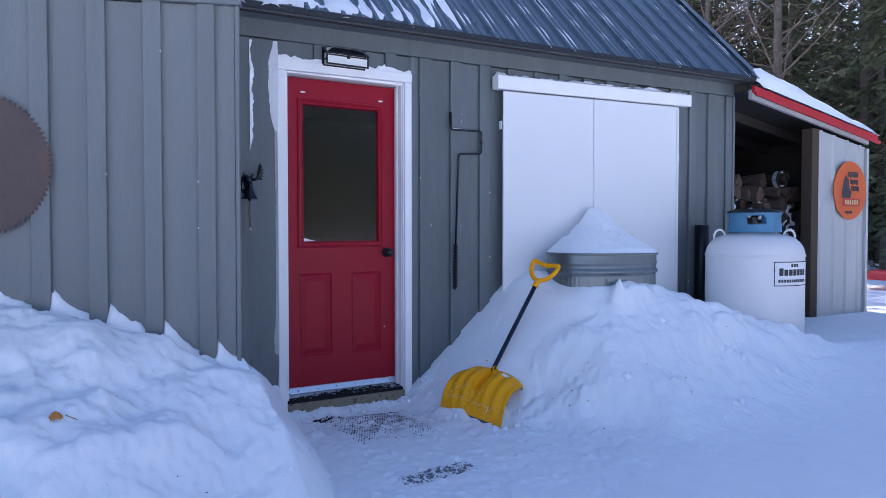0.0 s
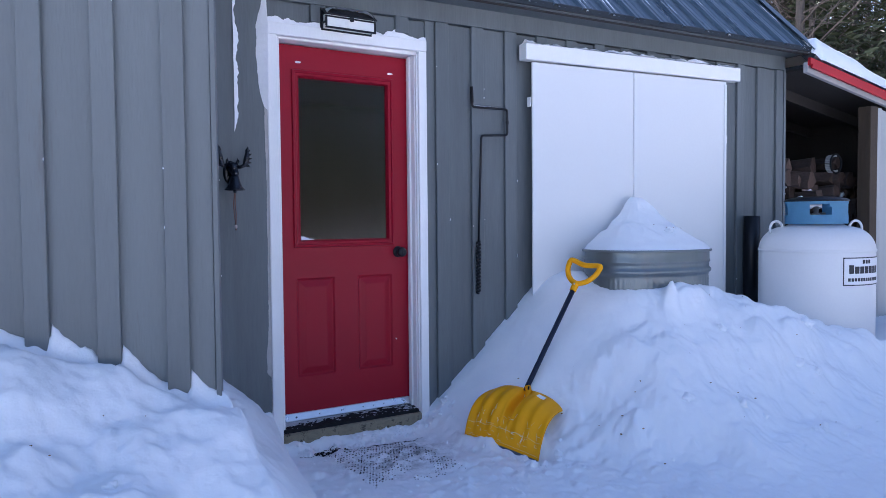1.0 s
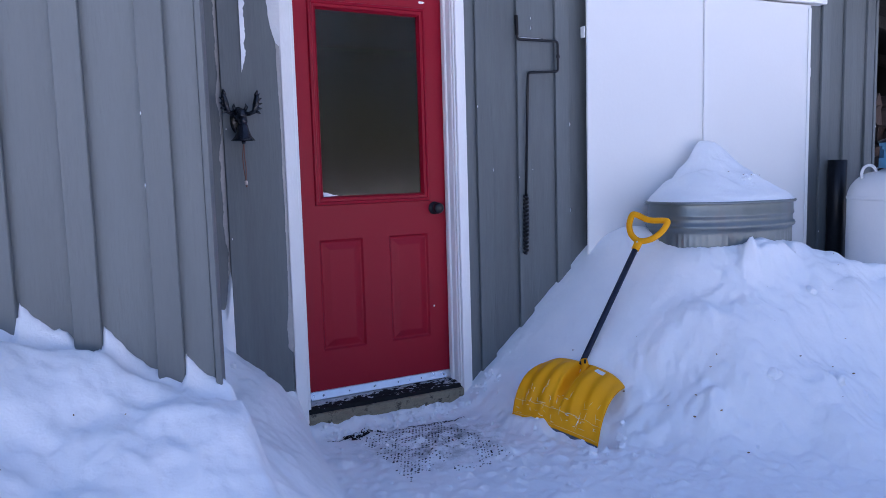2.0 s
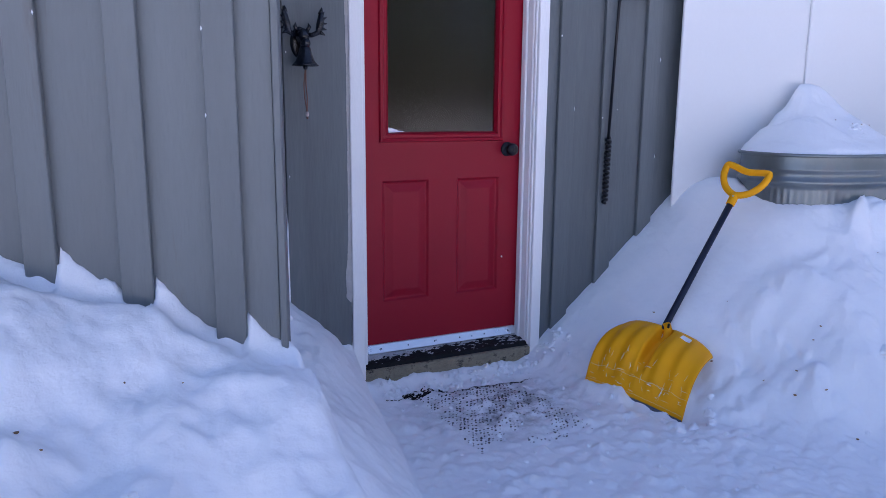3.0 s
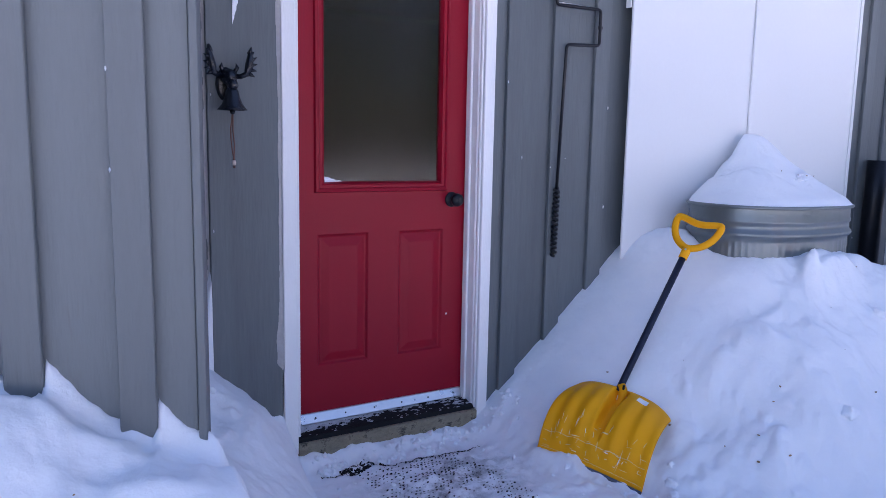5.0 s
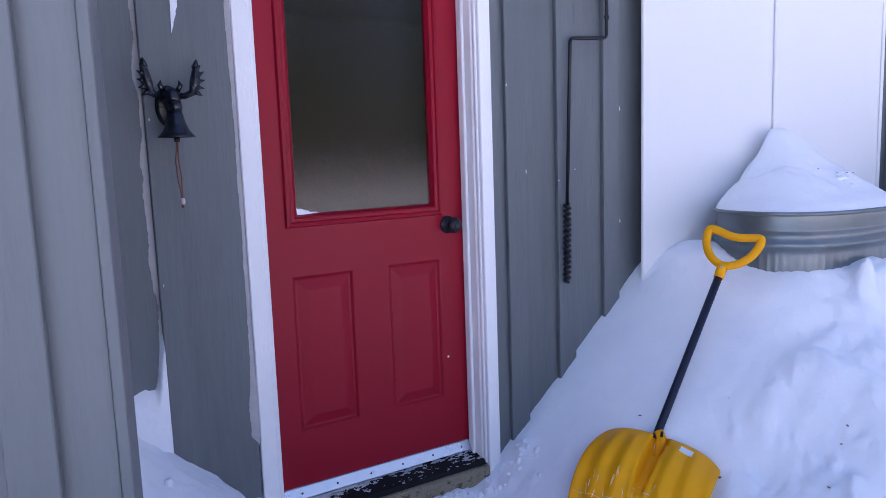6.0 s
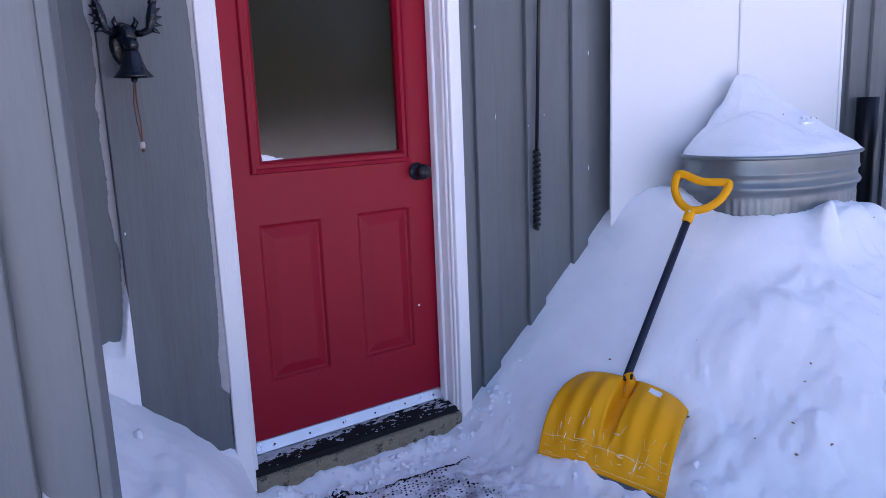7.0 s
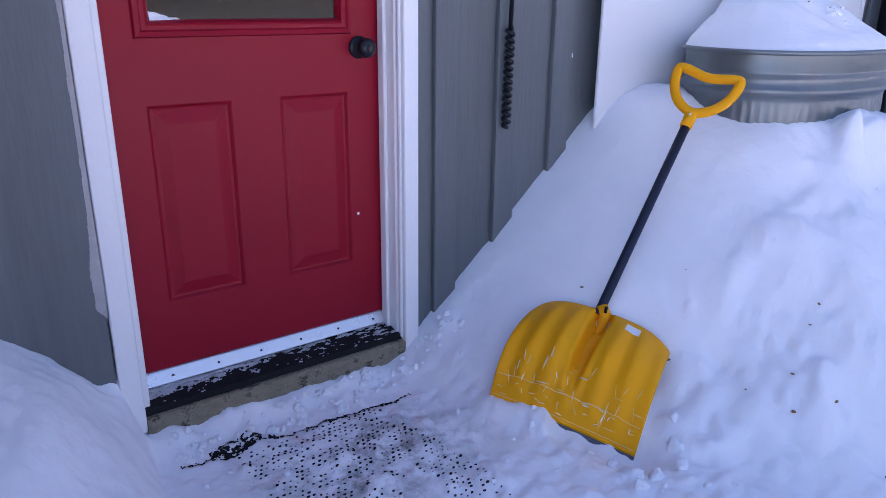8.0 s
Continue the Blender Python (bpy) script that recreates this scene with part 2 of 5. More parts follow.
def lathe(profile, at=(0, 0, 0), n=40, bm=None, squash=(1, 1)):
    """Turns (radius, height) pairs round the upright axis through at."""
    bm = bm or bmesh.new()
    rings = []
    for r, z in profile:
        if r < 1e-5:
            rings.append([bm.verts.new((at[0], at[1], at[2] + z))])
        else:
            rings.append([bm.verts.new((at[0] + r * squash[0] * math.cos(2 * math.pi * i / n),
                                        at[1] + r * squash[1] * math.sin(2 * math.pi * i / n), at[2] + z)) for i in range(n)])
    for a, b in zip(rings, rings[1:]):
        for i in range(n):
            j = (i + 1) % n
            if len(a) == 1 and len(b) > 1:
                bm.faces.new((a[0], b[i], b[j]))
            elif len(b) == 1 and len(a) > 1:
                bm.faces.new((a[i], a[j], b[0]))
            elif len(a) > 1:
                bm.faces.new((a[i], a[j], b[j], b[i]))
    return bm


def tube(pts, radii, n=10, bm=None, closed=False):
    """A round bar along pts."""
    bm = bm or bmesh.new()
    pts = [Vector(p) for p in pts]
    if not hasattr(radii, "__len__"):
        radii = [radii] * len(pts)
    rings = []
    side = None
    for i, p in enumerate(pts):
        if closed:
            d = pts[(i + 1) % len(pts)] - pts[i - 1]
        else:
            d = pts[min(i + 1, len(pts) - 1)] - pts[max(i - 1, 0)]
        d.normalize()
        if side is None:
            side = d.orthogonal().normalized()
        side = (side - d * side.dot(d)).normalized()
        other = d.cross(side)
        rings.append([bm.verts.new(p + radii[i] * (side * math.cos(2 * math.pi * k / n) + other * math.sin(2 * math.pi * k / n)))
                      for k in range(n)])
    pairs = list(zip(rings, rings[1:]))
    if closed:
        pairs.append((rings[-1], rings[0]))
    for a, b in pairs:
        for k in range(n):
            j = (k + 1) % n
            bm.faces.new((a[k], a[j], b[j], b[k]))
    if not closed:
        bm.faces.new(rings[0])
        bm.faces.new(list(reversed(rings[-1])))
    return bm


def arc_pts(pts, r, n=4):
    """Rounds the corners of a polyline."""
    pts = [Vector(p) for p in pts]
    out = [pts[0]]
    for a, b, c in zip(pts, pts[1:], pts[2:]):
        p, q = b + (a - b).normalized() * r, b + (c - b).normalized() * r
        for i in range(n + 1):
            s = i / n
            out.append(p * (1 - s) ** 2 + b * 2 * s * (1 - s) + q * s * s)
    return out + [pts[-1]]


def patch(o, u, v, w, nu, nv, depth, bm=None):
    """A ragged layer of snow on a plane: depth(s, t) with s, t from 0 to 1; nothing where depth is negative."""
    bm = bm or bmesh.new()
    o, u, v, w = Vector(o), Vector(u), Vector(v), Vector(w)
    g = {}
    val = {}
    for i in range(nu + 1):
        for j in range(nv + 1):
            val[i, j] = depth(i / nu, j / nv)

    def vert(i, j):
        if (i, j) not in g:
            g[i, j] = bm.verts.new(o + u * (i / nu) + v * (j / nv) + w * max(-0.004, val[i, j]))
        return g[i, j]
    for i in range(nu):
        for j in range(nv):
            if max(val[i, j], val[i + 1, j], val[i, j + 1], val[i + 1, j + 1]) > 0:
                bm.faces.new((vert(i, j), vert(i + 1, j), vert(i + 1, j + 1), vert(i, j + 1)))
    return bm


def sstep(a, b, x):
    x = min(1.0, max(0.0, (x - a) / (b - a)))
    return x * x * (3 - 2 * x)


def smin(a, b, k):
    h = min(1.0, max(0.0, 0.5 + 0.5 * (b - a) / k))
    return b * (1 - h) + a * h - k * h * (1 - h)


def smax(a, b, k):
    return -smin(-a, -b, k)


def fbm(x, y, z, o=4):
    return noise.fractal(Vector((x, y, z)), 0.9, 2.1, o)

# ---------------------------------------------------------------- the ground


CORNER = Vector((-0.60, -1.03, 0.0))
WING_TURN = -20.0
ca, sa = math.cos(radians(20)), math.sin(radians(20))


def clods(x, y, k, seed):
    """Rounded lumps of broken snow, some cells left empty; from 0 to 1."""
    wx = x + 0.16 / k * noise.noise(Vector((x * k * 1.7, y * k * 1.7, seed)))
    wy = y + 0.16 / k * noise.noise(Vector((x * k * 1.7, y * k * 1.7, seed + 5)))
    d, p = noise.voronoi(Vector((wx * k, wy * k, seed)))
    top = 0.0
    for q in range(4):
        if d[q] < 0.75:
            here = max(0.0, min(1.0, 0.35 + 1.6 * noise.noise(p[q] * 3.7)))
            top = max(top, here * (1 - (d[q] / 0.75) ** 2) ** 2)
    return top


def snow_height(x, y, rough=True):
    ay = min(max(0.0, -y), 2.4)
    base = -0.15 + 0.34 * sstep(2.6, 4.6, x)
    if x > 4.3 and y > -0.2:
        base = 0.16
    # mound of thrown snow between the doorstep and the gas tank
    x0 = 0.69 + 0.12 * ay + 0.28 * ay * ay
    up = -0.15 + (x - x0) * 0.82
    front = -0.15 + (y + 1.75) * 0.85
    cap = 0.685 - 0.32 * max(0.0, x - 2.35) + 0.20 * sstep(2.5, 3.2, x) * math.exp(-(ay) / 0.35)
    mound = smin(smin(up, front, 0.14), cap, 0.12)
    # bank along the wing wall
    px, py = x - CORNER.x, y - CORNER.y
    d = -sa * px - ca * py
    la = -ca * px + sa * py
    wz = smin(0.43 + 0.36 * la, 0.71, 0.1)
    crest = 0.085 + 0.04 * noise.noise(Vector((la * 3.1, 0.4, 5.0))) + 0.03 * noise.noise(Vector((la * 9.0, 1.4, 5.0)))
    top = wz - 0.22 * max(d, 0.0) - 0.34 * max(0.0, d - 0.35) - 0.25 * max(0.0, d - 1.0)
    top -= 0.022 * sstep(0.0, 0.04, d) * sstep(crest + 0.03, crest - 0.04, d)
    top += 0.020 * sstep(crest - 0.05, crest + 0.04, d) * sstep(crest + 0.55, crest + 0.05, d)
    # little peaks of snow where the battens meet the bank
    for e in (0.108, 0.344, 0.580, 0.816, 1.052, 1.288):
        if la < e and -0.06 < d < 0.25:
            top += 0.085 * math.exp(-(e - la) / 0.06 - max(d, 0.0) / 0.035)
    foot = -0.02 - 0.15 * min(ay, 2.0) - 0.20 * max(0.0, min(ay, 2.0) - 0.8) ** 2
    foot += 0.012 * noise.noise(Vector((x * 3, y * 7, 2.9))) * sstep(-0.15, -0.3, y)
    # the bank breaks off along a soft edge; a lower drift slopes from there to the doorstep
    edge = -0.555 + 0.025 * noise.noise(Vector((0.7, y * 5.0, 8.1))) + 0.010 * noise.noise(Vector((0.2, y * 14.0, 8.1)))
    edge -= 0.06 * sstep(-1.05, -0.85, y)
    low = 0.31 - 0.10 * sstep(0.9, 1.7, ay) + 0.19 * sstep(0.6, 0.1, ay)
    low = smin(low, max(-0.15, top + 0.10 * sstep(-1.0, -0.7, y) - 0.06), 0.05)
    run = min(1.0, max(0.0, (foot - x) / (foot + 0.62)))
    low = -0.15 + (low + 0.15) * run ** (0.75 - 0.20 * sstep(0.6, 0.1, ay))
    bank = low if foot - x > 0 else -0.15
    over = sstep(edge + 0.035, edge - 0.045, x)
    bank += (top - bank) * over
    step = -0.15 + (0.055 + 0.025 * noise.noise(Vector((x * 9, 0.5, 3.1)))) * sstep(-0.22, -0.11, y) * sstep(-0.4, 0, x) * sstep(1.2, 0.9, x)
    mound -= 0.075 * math.exp(-((x - 1.20) / 0.10) ** 2 - ((y + 0.80) / 0.13) ** 2)
    z = smax(smax(smax(base, mound, 0.08 + 0.14 * sstep(-1.0, -1.6, y)), bank, 0.06), step, 0.02)
    # hollow under the free corner of the shovel, wedge of snow beside the casing
    t = min(1.0, max(0.0, ((x - 0.90) * 0.12 - (y + 0.68) * 0.24) / 0.072))
    z -= 0.050 * t * math.exp(-(((x - 0.90 - 0.12 * t) ** 2 + (y + 0.68 + 0.24 * t) ** 2) / 0.0045))
    z += 0.065 * math.exp(-((x - 1.78) / 0.26) ** 2 - ((y + 0.24) / 0.18) ** 2)
    z += 0.065 * math.exp(-((x + 0.27) / 0.12) ** 2 - ((y + 0.40) / 0.17) ** 2)
    z += 0.085 * math.exp(-((x + 0.095) / 0.03) ** 2 - ((y + 0.07) / 0.06) ** 2)
    # snow packed against the cutting edge of the shovel
    t = min(0.42, max(0.0, ((x - 0.82) * 0.17 - (y + 0.50) * 0.36) / 0.1585))
    z += 0.036 * math.exp(-(((x - 0.82 - 0.17 * t) ** 2 + (y + 0.50 + 0.36 * t) ** 2) / 0.0016))
    if rough:
        on_mound = sstep(0.0, 0.35, mound - base + 0.1) * sstep(-0.58, -0.92, y)
        on_bank = sstep(0.0, 0.3, bank - base)
        # some stretches are broken into lumps, others lie smooth
        broken = 0.5 + 0.5 * sstep(-0.25, 0.30, fbm(x * 1.3, y * 1.3, 14.2, 2))
        calm = 0.25 + 0.75 * sstep(-0.85, -1.2, y)
        on_bank *= calm
        z += (0.010 + 0.085 * on_mound + 0.090 * on_bank) * fbm(x * 2.4, y * 2.4, 1.7, 2)
        z += (0.005 + 0.020 * on_mound + 0.026 * on_bank * sstep(-0.5, -0.7, x)) * fbm(x * 6.5, y * 6.5, 4.1, 3)
        if on_mound > 0.03:
            # soft lobes lying along the slope, a ragged strip behind the shovel
            z += on_mound * broken * (0.090 * clods(x * 0.62, y, 5.0, 0.0) + 0.038 * clods(x * 0.7, y, 9.5, 3.0)) * (0.35 + 0.65 * sstep(-1.75, -1.25, y)) - 0.04 * on_mound
            ragged = 0.12 + math.exp(-((x - 1.42 + 0.25 * (y + 1.0)) / 0.17) ** 2)
            z += on_mound * ragged * (0.040 * clods(x, y, 11, 6.0) + 0.022 * clods(x, y, 24, 8.0))
        # crust terraces along the bank
        crust = 0.34 - abs(noise.noise(Vector((x * 2.3 + 0.8 * y, y * 4.4, 7.9))))
        z += (0.045 * on_bank + 0.008 * on_mound * broken) * max(0.0, crust) - 0.006 * on_bank
        z += 0.08 * math.exp(-((x - 2.07) / 0.055) ** 2 - ((y + 0.84) / 0.05) ** 2) * (1 + noise.noise(Vector((x * 20, y * 20, 0.3))))
        z += (0.0030 + 0.001 * on_mound * broken) * noise.noise(Vector((x * 26, y * 26, 2.2)))
        if y > -2.3 and -1.6 < x < 3.4:
            z += (0.0016 + 0.0006 * on_mound * broken) * fbm(x * 38, y * 38, 5.2, 3)
            if on_bank > 0.04 and y < -0.14:
                z += min(1.0, on_bank / calm) * (0.040 * clods(x, y, 4.5, 21.0) + 0.010 * clods(x, y, 13, 23.0))
        on_path = (1 - on_mound) * (1 - on_bank) * sstep(-2.4, -1.9, y) * sstep(0.30, 0.0, mound - base)
        if on_path > 0.05 and x < 3:
            z += on_path * (0.014 * clods(x, y, 9, 7.0) + 0.016 * clods(x, y, 20, 9.0) + 0.009 * clods(x, y, 42, 13.0)) - 0.006 * on_path
        # clods thrown up round the shovel and along the sill
        clod = math.exp(-((x - 1.14) / 0.20) ** 2 - ((y + 1.02) / 0.17) ** 2) + 0.7 * math.exp(-((y + 0.17) / 0.05) ** 2) * sstep(-0.1, 0.0, x) * sstep(1.2, 1.0, x)
        z += 0.020 * clod * (0.4 + noise.noise(Vector((x * 17, y * 17, 6.6)))) + 0.012 * clod * noise.noise(Vector((x * 33, y * 33, 3.6)))
    return z


def ground_z(x, y):
    # sunk beneath the floors of the house and its wing
    if -9 < x < 4.2 and -0.03 < y < 3.6:
        return -0.35
    px, py = x - CORNER.x, y - CORNER.y
    if x < -0.66 and sa * px + ca * py > 0.05 and y < 3 and x > -9:
        return -0.35
    far = sstep(12, 60, math.hypot(x, y))
    z = snow_height(x, y) if far < 0.02 else 0.15
    return z + far * 1.5 * fbm(x * 0.02, y * 0.02, 0, 3)


def axis(lo, hi, step, reach):
    fine = list(np.arange(lo, hi + 1e-6, step))
    a, s, left = lo, step, []
    while a > -reach:
        s *= 1.22
        a -= s
        left.append(a)
    b, s, right = hi, step, []
    while b < reach:
        s *= 1.22
        b += s
        right.append(b)
    return left[::-1] + fine + right


GX, GY = axis(-1.7, 3.5, 0.010, 400), axis(-2.1, 0.0, 0.010, 400)
gv = [(x, y, ground_z(x, y)) for y in GY for x in GX]
W = len(GX)
gf = [(j * W + i, j * W + i + 1, (j + 1) * W + i + 1, (j + 1) * W + i) for j in range(len(GY) - 1) for i in range(W - 1)]
gm = bpy.data.meshes.new("ground")
gm.from_pydata(gv, [], gf)
for p in gm.polygons:
    p.use_smooth = True
gm.materials.append(M_SNOW)
tagged(new("ground", gm), "blue-shaded snow, shovelled into banks beside a trodden doorstep", "snow", kind="structure")

# ---------------------------------------------------------------- the house

RISE = 0.015  # the eave climbs a little along the wall
RX0, RX1 = -0.62, 4.27


def lift(x):
    return RISE * x


wall = box(RX0, -0.05, -0.065, 0.06, -0.3, 2.36)
box(0.835, RX1, -0.065, 0.06, -0.3, 2.36, bm=wall)
box(-0.05, 0.835, -0.065, 0.06, 2.04, 2.36, bm=wall)
wall_front = tagged(part("wall_front", wall, M_SIDING), "grey board-and-batten wall with a red door", "wall", kind="structure")
wall_gable = box(RX1 - 0.10, RX1, 0.062, 3.6, -0.3, 2.36)
gv1 = [wall_gable.verts.new(p) for p in ((RX1 - 0.1, -0.06, 2.365), (RX1, -0.06, 2.365), (RX1, 3.6, 2.365), (RX1 - 0.1, 3.6, 2.365),
                                         (RX1 - 0.1, 1.77, 4.1), (RX1, 1.77, 4.1))]
for q in ((0, 1, 2, 3), (0, 4, 5, 1), (1, 5, 2), (2, 5, 4, 3), (3, 4, 0)):
    wall_gable.faces.new([gv1[k] for k in q])
tagged(part("wall_gable", wall_gable, M_SIDING), "grey gable end wall beside the woodshed", "wall", kind="structure")
tagged(part("wall_back", box(-2.6, RX1 - 0.102, 3.5, 3.6, -0.3, 2.36), M_SIDING), "plain rear wall closing the house", "wall", kind="structure")
tagged(part("floor", box(-2.4, RX1 - 0.102, 0.062, 3.498, -0.30, -0.02), M_ROOM), "plain unlit floor inside the house", "floor", kind="structure")
tagged(part("ceiling", box(-2.4, RX1 - 0.102, 0.062, 3.498, 2.30, 2.34), M_ROOM), "plain unlit ceiling inside the house", "ceiling", kind="structure")
tagged(part("wall_inner", box(-2.5, -2.4, 0.062, 3.498, -0.3, 2.34), M_ROOM), "plain wall inside the house", "wall", kind="structure")

# roof of ribbed metal sheets, about 45 degrees
EAVE_Y, EAVE_Z = -0.31, 2.322
SLOPE = radians(46)
RUN = 2.95
up_v = Vector((0, math.cos(SLOPE), math.sin(SLOPE)))
up_n = Vector((0, -math.sin(SLOPE), math.cos(SLOPE)))
roof = thing("roof", (0, EAVE_Y, EAVE_Z), "steep blue-grey ribbed metal roof with streaks of old snow", "roof", kind="structure")


def rib(u):
    """Profile of the sheet: a broad rib every 0.23 m with two low ones between."""
    p = (u % 0.23)
    a = max(0.0, 1 - max(0.0, abs(p - 0.03) - 0.012) / 0.012) * 0.020
    b = max(0.0, 1 - max(0.0, abs(p - 0.105) - 0.006) / 0.008) * 0.005
    c = max(0.0, 1 - max(0.0, abs(p - 0.165) - 0.006) / 0.008) * 0.005
    return a + b + c


def sheet(x0, x1, flip=False):
    bm = bmesh.new()
    steps = int((x1 - x0) / 0.0115)
    rows = []
    for k in range(steps + 1):
        x = x0 + (x1 - x0) * k / steps
        col = []
        for s in (0, 0.5, 1.0):
            p = Vector((x, EAVE_Y, EAVE_Z + lift(x))) + up_v * (RUN * s) + up_n * (rib(x) + 0.012)
            if flip:
                p.y = 2 * (EAVE_Y + RUN * math.cos(SLOPE)) - p.y + 0.001
            col.append(bm.verts.new(p))
        rows.append(col)
    for a, b in zip(rows, rows[1:]):
        for j in (0, 1):
            bm.faces.new((a[j], b[j], b[j + 1], a[j + 1]))
    return bm


xs = -0.66
while xs < 4.3:
    xe = min(xs + 0.92, 4.36)
    part("roof_panel", sheet(xs, xe), M_ROOF, roof, smooth=False)
    part("roof_panel", sheet(xs, xe, True), M_ROOF, roof)
    xs = xe
# boarding beneath the sheets, drip edge and rake trim
deck = bmesh.new()
for side in (1, -1):
    q = []
    for x in (-0.66, 4.34):
        for s, off in ((0.02, 0.0), (RUN, 0.0), (RUN, -0.05), (0.02, -0.05)):
            p = Vector((x, EAVE_Y, EAVE_Z + lift(x))) + up_v * s + up_n * off
            if side < 0:
                p.y = 2 * (EAVE_Y + RUN * math.cos(SLOPE)) - p.y + 0.02
            q.append(deck.verts.new(p))
    for f in ((0, 1, 2, 3), (7, 6, 5, 4), (0, 4, 5, 1), (1, 5, 6, 2), (2, 6, 7, 3), (3, 7, 4, 0)):
        deck.faces.new([q[k] for k in f])
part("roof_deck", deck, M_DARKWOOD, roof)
drip = bmesh.new()
q = []
for x in (-0.66, 4.36):
    for y, z in ((EAVE_Y - 0.010, 0.028), (EAVE_Y - 0.003, 0.034), (EAVE_Y + 0.012, -0.006), (EAVE_Y - 0.010, -0.006)):
        q.append(drip.verts.new((x, y, EAVE_Z + lift(x) + z)))
for f in ((0, 1, 2, 3), (7, 6, 5, 4), (0, 4, 5, 1), (1, 5, 6, 2), (2, 6, 7, 3), (3, 7, 4, 0)):
    drip.faces.new([q[k] for k in f])
part("drip_edge", drip, M_DRIP, roof, "dark metal drip edge")
rake = bmesh.new()
q = []
for s in (-0.02, RUN + 0.02):
    for dx, off in ((-0.07, 0.036), (0.012, 0.036), (0.012, -0.09), (0.0, -0.09), (0.0, 0.030), (-0.07, 0.030)):
        q.append(rake.verts.new(Vector((4.36 + dx, EAVE_Y, EAVE_Z + lift(4.36))) + up_v * s + up_n * off))
for k in range(6):
    rake.faces.new((q[k], q[(k + 1) % 6], q[6 + (k + 1) % 6], q[6 + k]))
rake.faces.new(q[:6])
rake.faces.new(q[:5:-1])
part("rake_trim", rake, M_ROOF, roof, "blue-grey metal rake trim")
# soffit behind the drip edge
sof = bmesh.new()
q = [sof.verts.new(p) for p in ((-0.66, EAVE_Y + 0.013, EAVE_Z - 0.010 + lift(-0.66)), (4.34, EAVE_Y + 0.013, EAVE_Z - 0.010 + lift(4.34)),
                                (4.34, -0.066, EAVE_Z - 0.010 + lift(4.34)), (-0.66, -0.066, EAVE_Z - 0.010 + lift(-0.66)))]
f = sof.faces.new(q)
r = bmesh.ops.extrude_face_region(sof, geom=[f])
for v in r["geom"]:
    if isinstance(v, bmesh.types.BMVert):
        v.co.z += 0.012
part("soffit", sof, M_SIDING, roof, "grey painted soffit")

# old snow left on the roof
rs = bmesh.new()


def roof_patch(x0, x1, s0, s1, depth, nu, nv):
    o = Vector((x0, EAVE_Y, EAVE_Z + lift(x0))) + up_v * s0 + up_n * 0.013
    patch(o, (x1 - x0, 0, lift(x1) - lift(x0)), up_v * (s1 - s0), up_n, nu, nv, depth, rs)


def big_snow(s, t):
    x = -0.60 + 1.75 * s
    f = fbm(x * 2.2, t * 1.6, 5.5, 4) + 0.62 - 0.95 * sstep(0.45, 1.0, s) + 0.12 * math.cos((x % 0.23 - 0.03) / 0.23 * 6.283) * 2
    f -= 0.6 * max(0.0, 0.06 - t) / 0.06
    return min(0.022, 0.05 * f)


roof_patch(-0.60, 1.15, 0.0, 1.5, big_snow, 150, 70)


def streaks(s, t):
    x = 0.6 + 3.7 * s
    p = x % 0.23
    near = math.exp(-((p - 0.06) / 0.018) ** 2) + 0.6 * math.exp(-((p - 0.12) / 0.02) ** 2)
    k = int(x / 0.23)
    f = near * (0.72 + 0.95 * noise.noise(Vector((k * 3.7, t * 9.0 - s * 4, 1.0)))) - 0.56
    return min(0.010, 0.03 * f)


roof_patch(0.6, 4.3, 0.0, 1.6, streaks, 420, 110)
part("snow_streaks", rs, M_SNOW2, roof, "thin streaks of old snow", smooth=True, kind="stuff")

# frieze board under the eave
fr = bmesh.new()
q = []
for x in (RX0, RX1 + 0.004):
    for y, z in ((-0.112, 2.205), (-0.112, 2.312), (-0.0655, 2.312), (-0.0655, 2.205)):
        q.append(fr.verts.new((x, y, z + lift(x))))
for f in ((0, 1, 2, 3), (7, 6, 5, 4), (0, 4, 5, 1), (1, 5, 6, 2), (2, 6, 7, 3), (3, 7, 4, 0)):
    fr.faces.new([q[k] for k in f])
tagged(part("frieze_trim", fr, M_SIDING), "grey painted board under the eave", "trim", kind="structure")

# ---------------------------------------------------------------- wing wall, turned a little from the house
wing = thing("wall_wing", (CORNER.x, CORNER.y, 0), "grey board-and-batten wall with its foot in drifted snow", "wall", kind="structure", turn=WING_TURN)
part("wall_core", box(-4.2, -0.02, 0.022, 0.12, -0.3, 2.75), M_WING, wing, local=True)
part("corner_board", box(-0.019, 0.0, -0.012, 0.055, -0.2, 2.75, 0.002), M_WING, wing, local=True)
part("frieze_board", box(-4.2, 0.012, -0.035, 0.020, 2.085, 2.28, 0.003), M_WING, wing, local=True)
part("eave_board", box(-4.3, 0.06, -0.30, 0.16, 2.752, 2.80, 0.004), M_DRIP, wing, local=True)
ret = box(-0.70, -0.655, -0.90, -0.115, -0.3, 2.75)
tagged(part("wall_return", ret, M_WING), "grey return wall between wing and house", "wall", kind="structure")
tagged(part("wall_wing_end", box(-4.75, -4.65, 0.5, 3.6, -0.3, 2.75), M_WING), "plain end wall closing the wing", "wall", kind="structure")
top = bmesh.new()
q = [top.verts.new((x, y, z)) for z in (2.802, 2.87) for x, y in ((-4.9, 0.3), (-0.56, -1.36), (-0.50, 3.7), (-4.9, 3.7))]
for f in ((0, 1, 2, 3), (4, 5, 6, 7), (0, 1, 5, 4), (1, 2, 6, 5), (2, 3, 7, 6), (3, 0, 4, 7)):
    top.faces.new([q[k] for k in f])
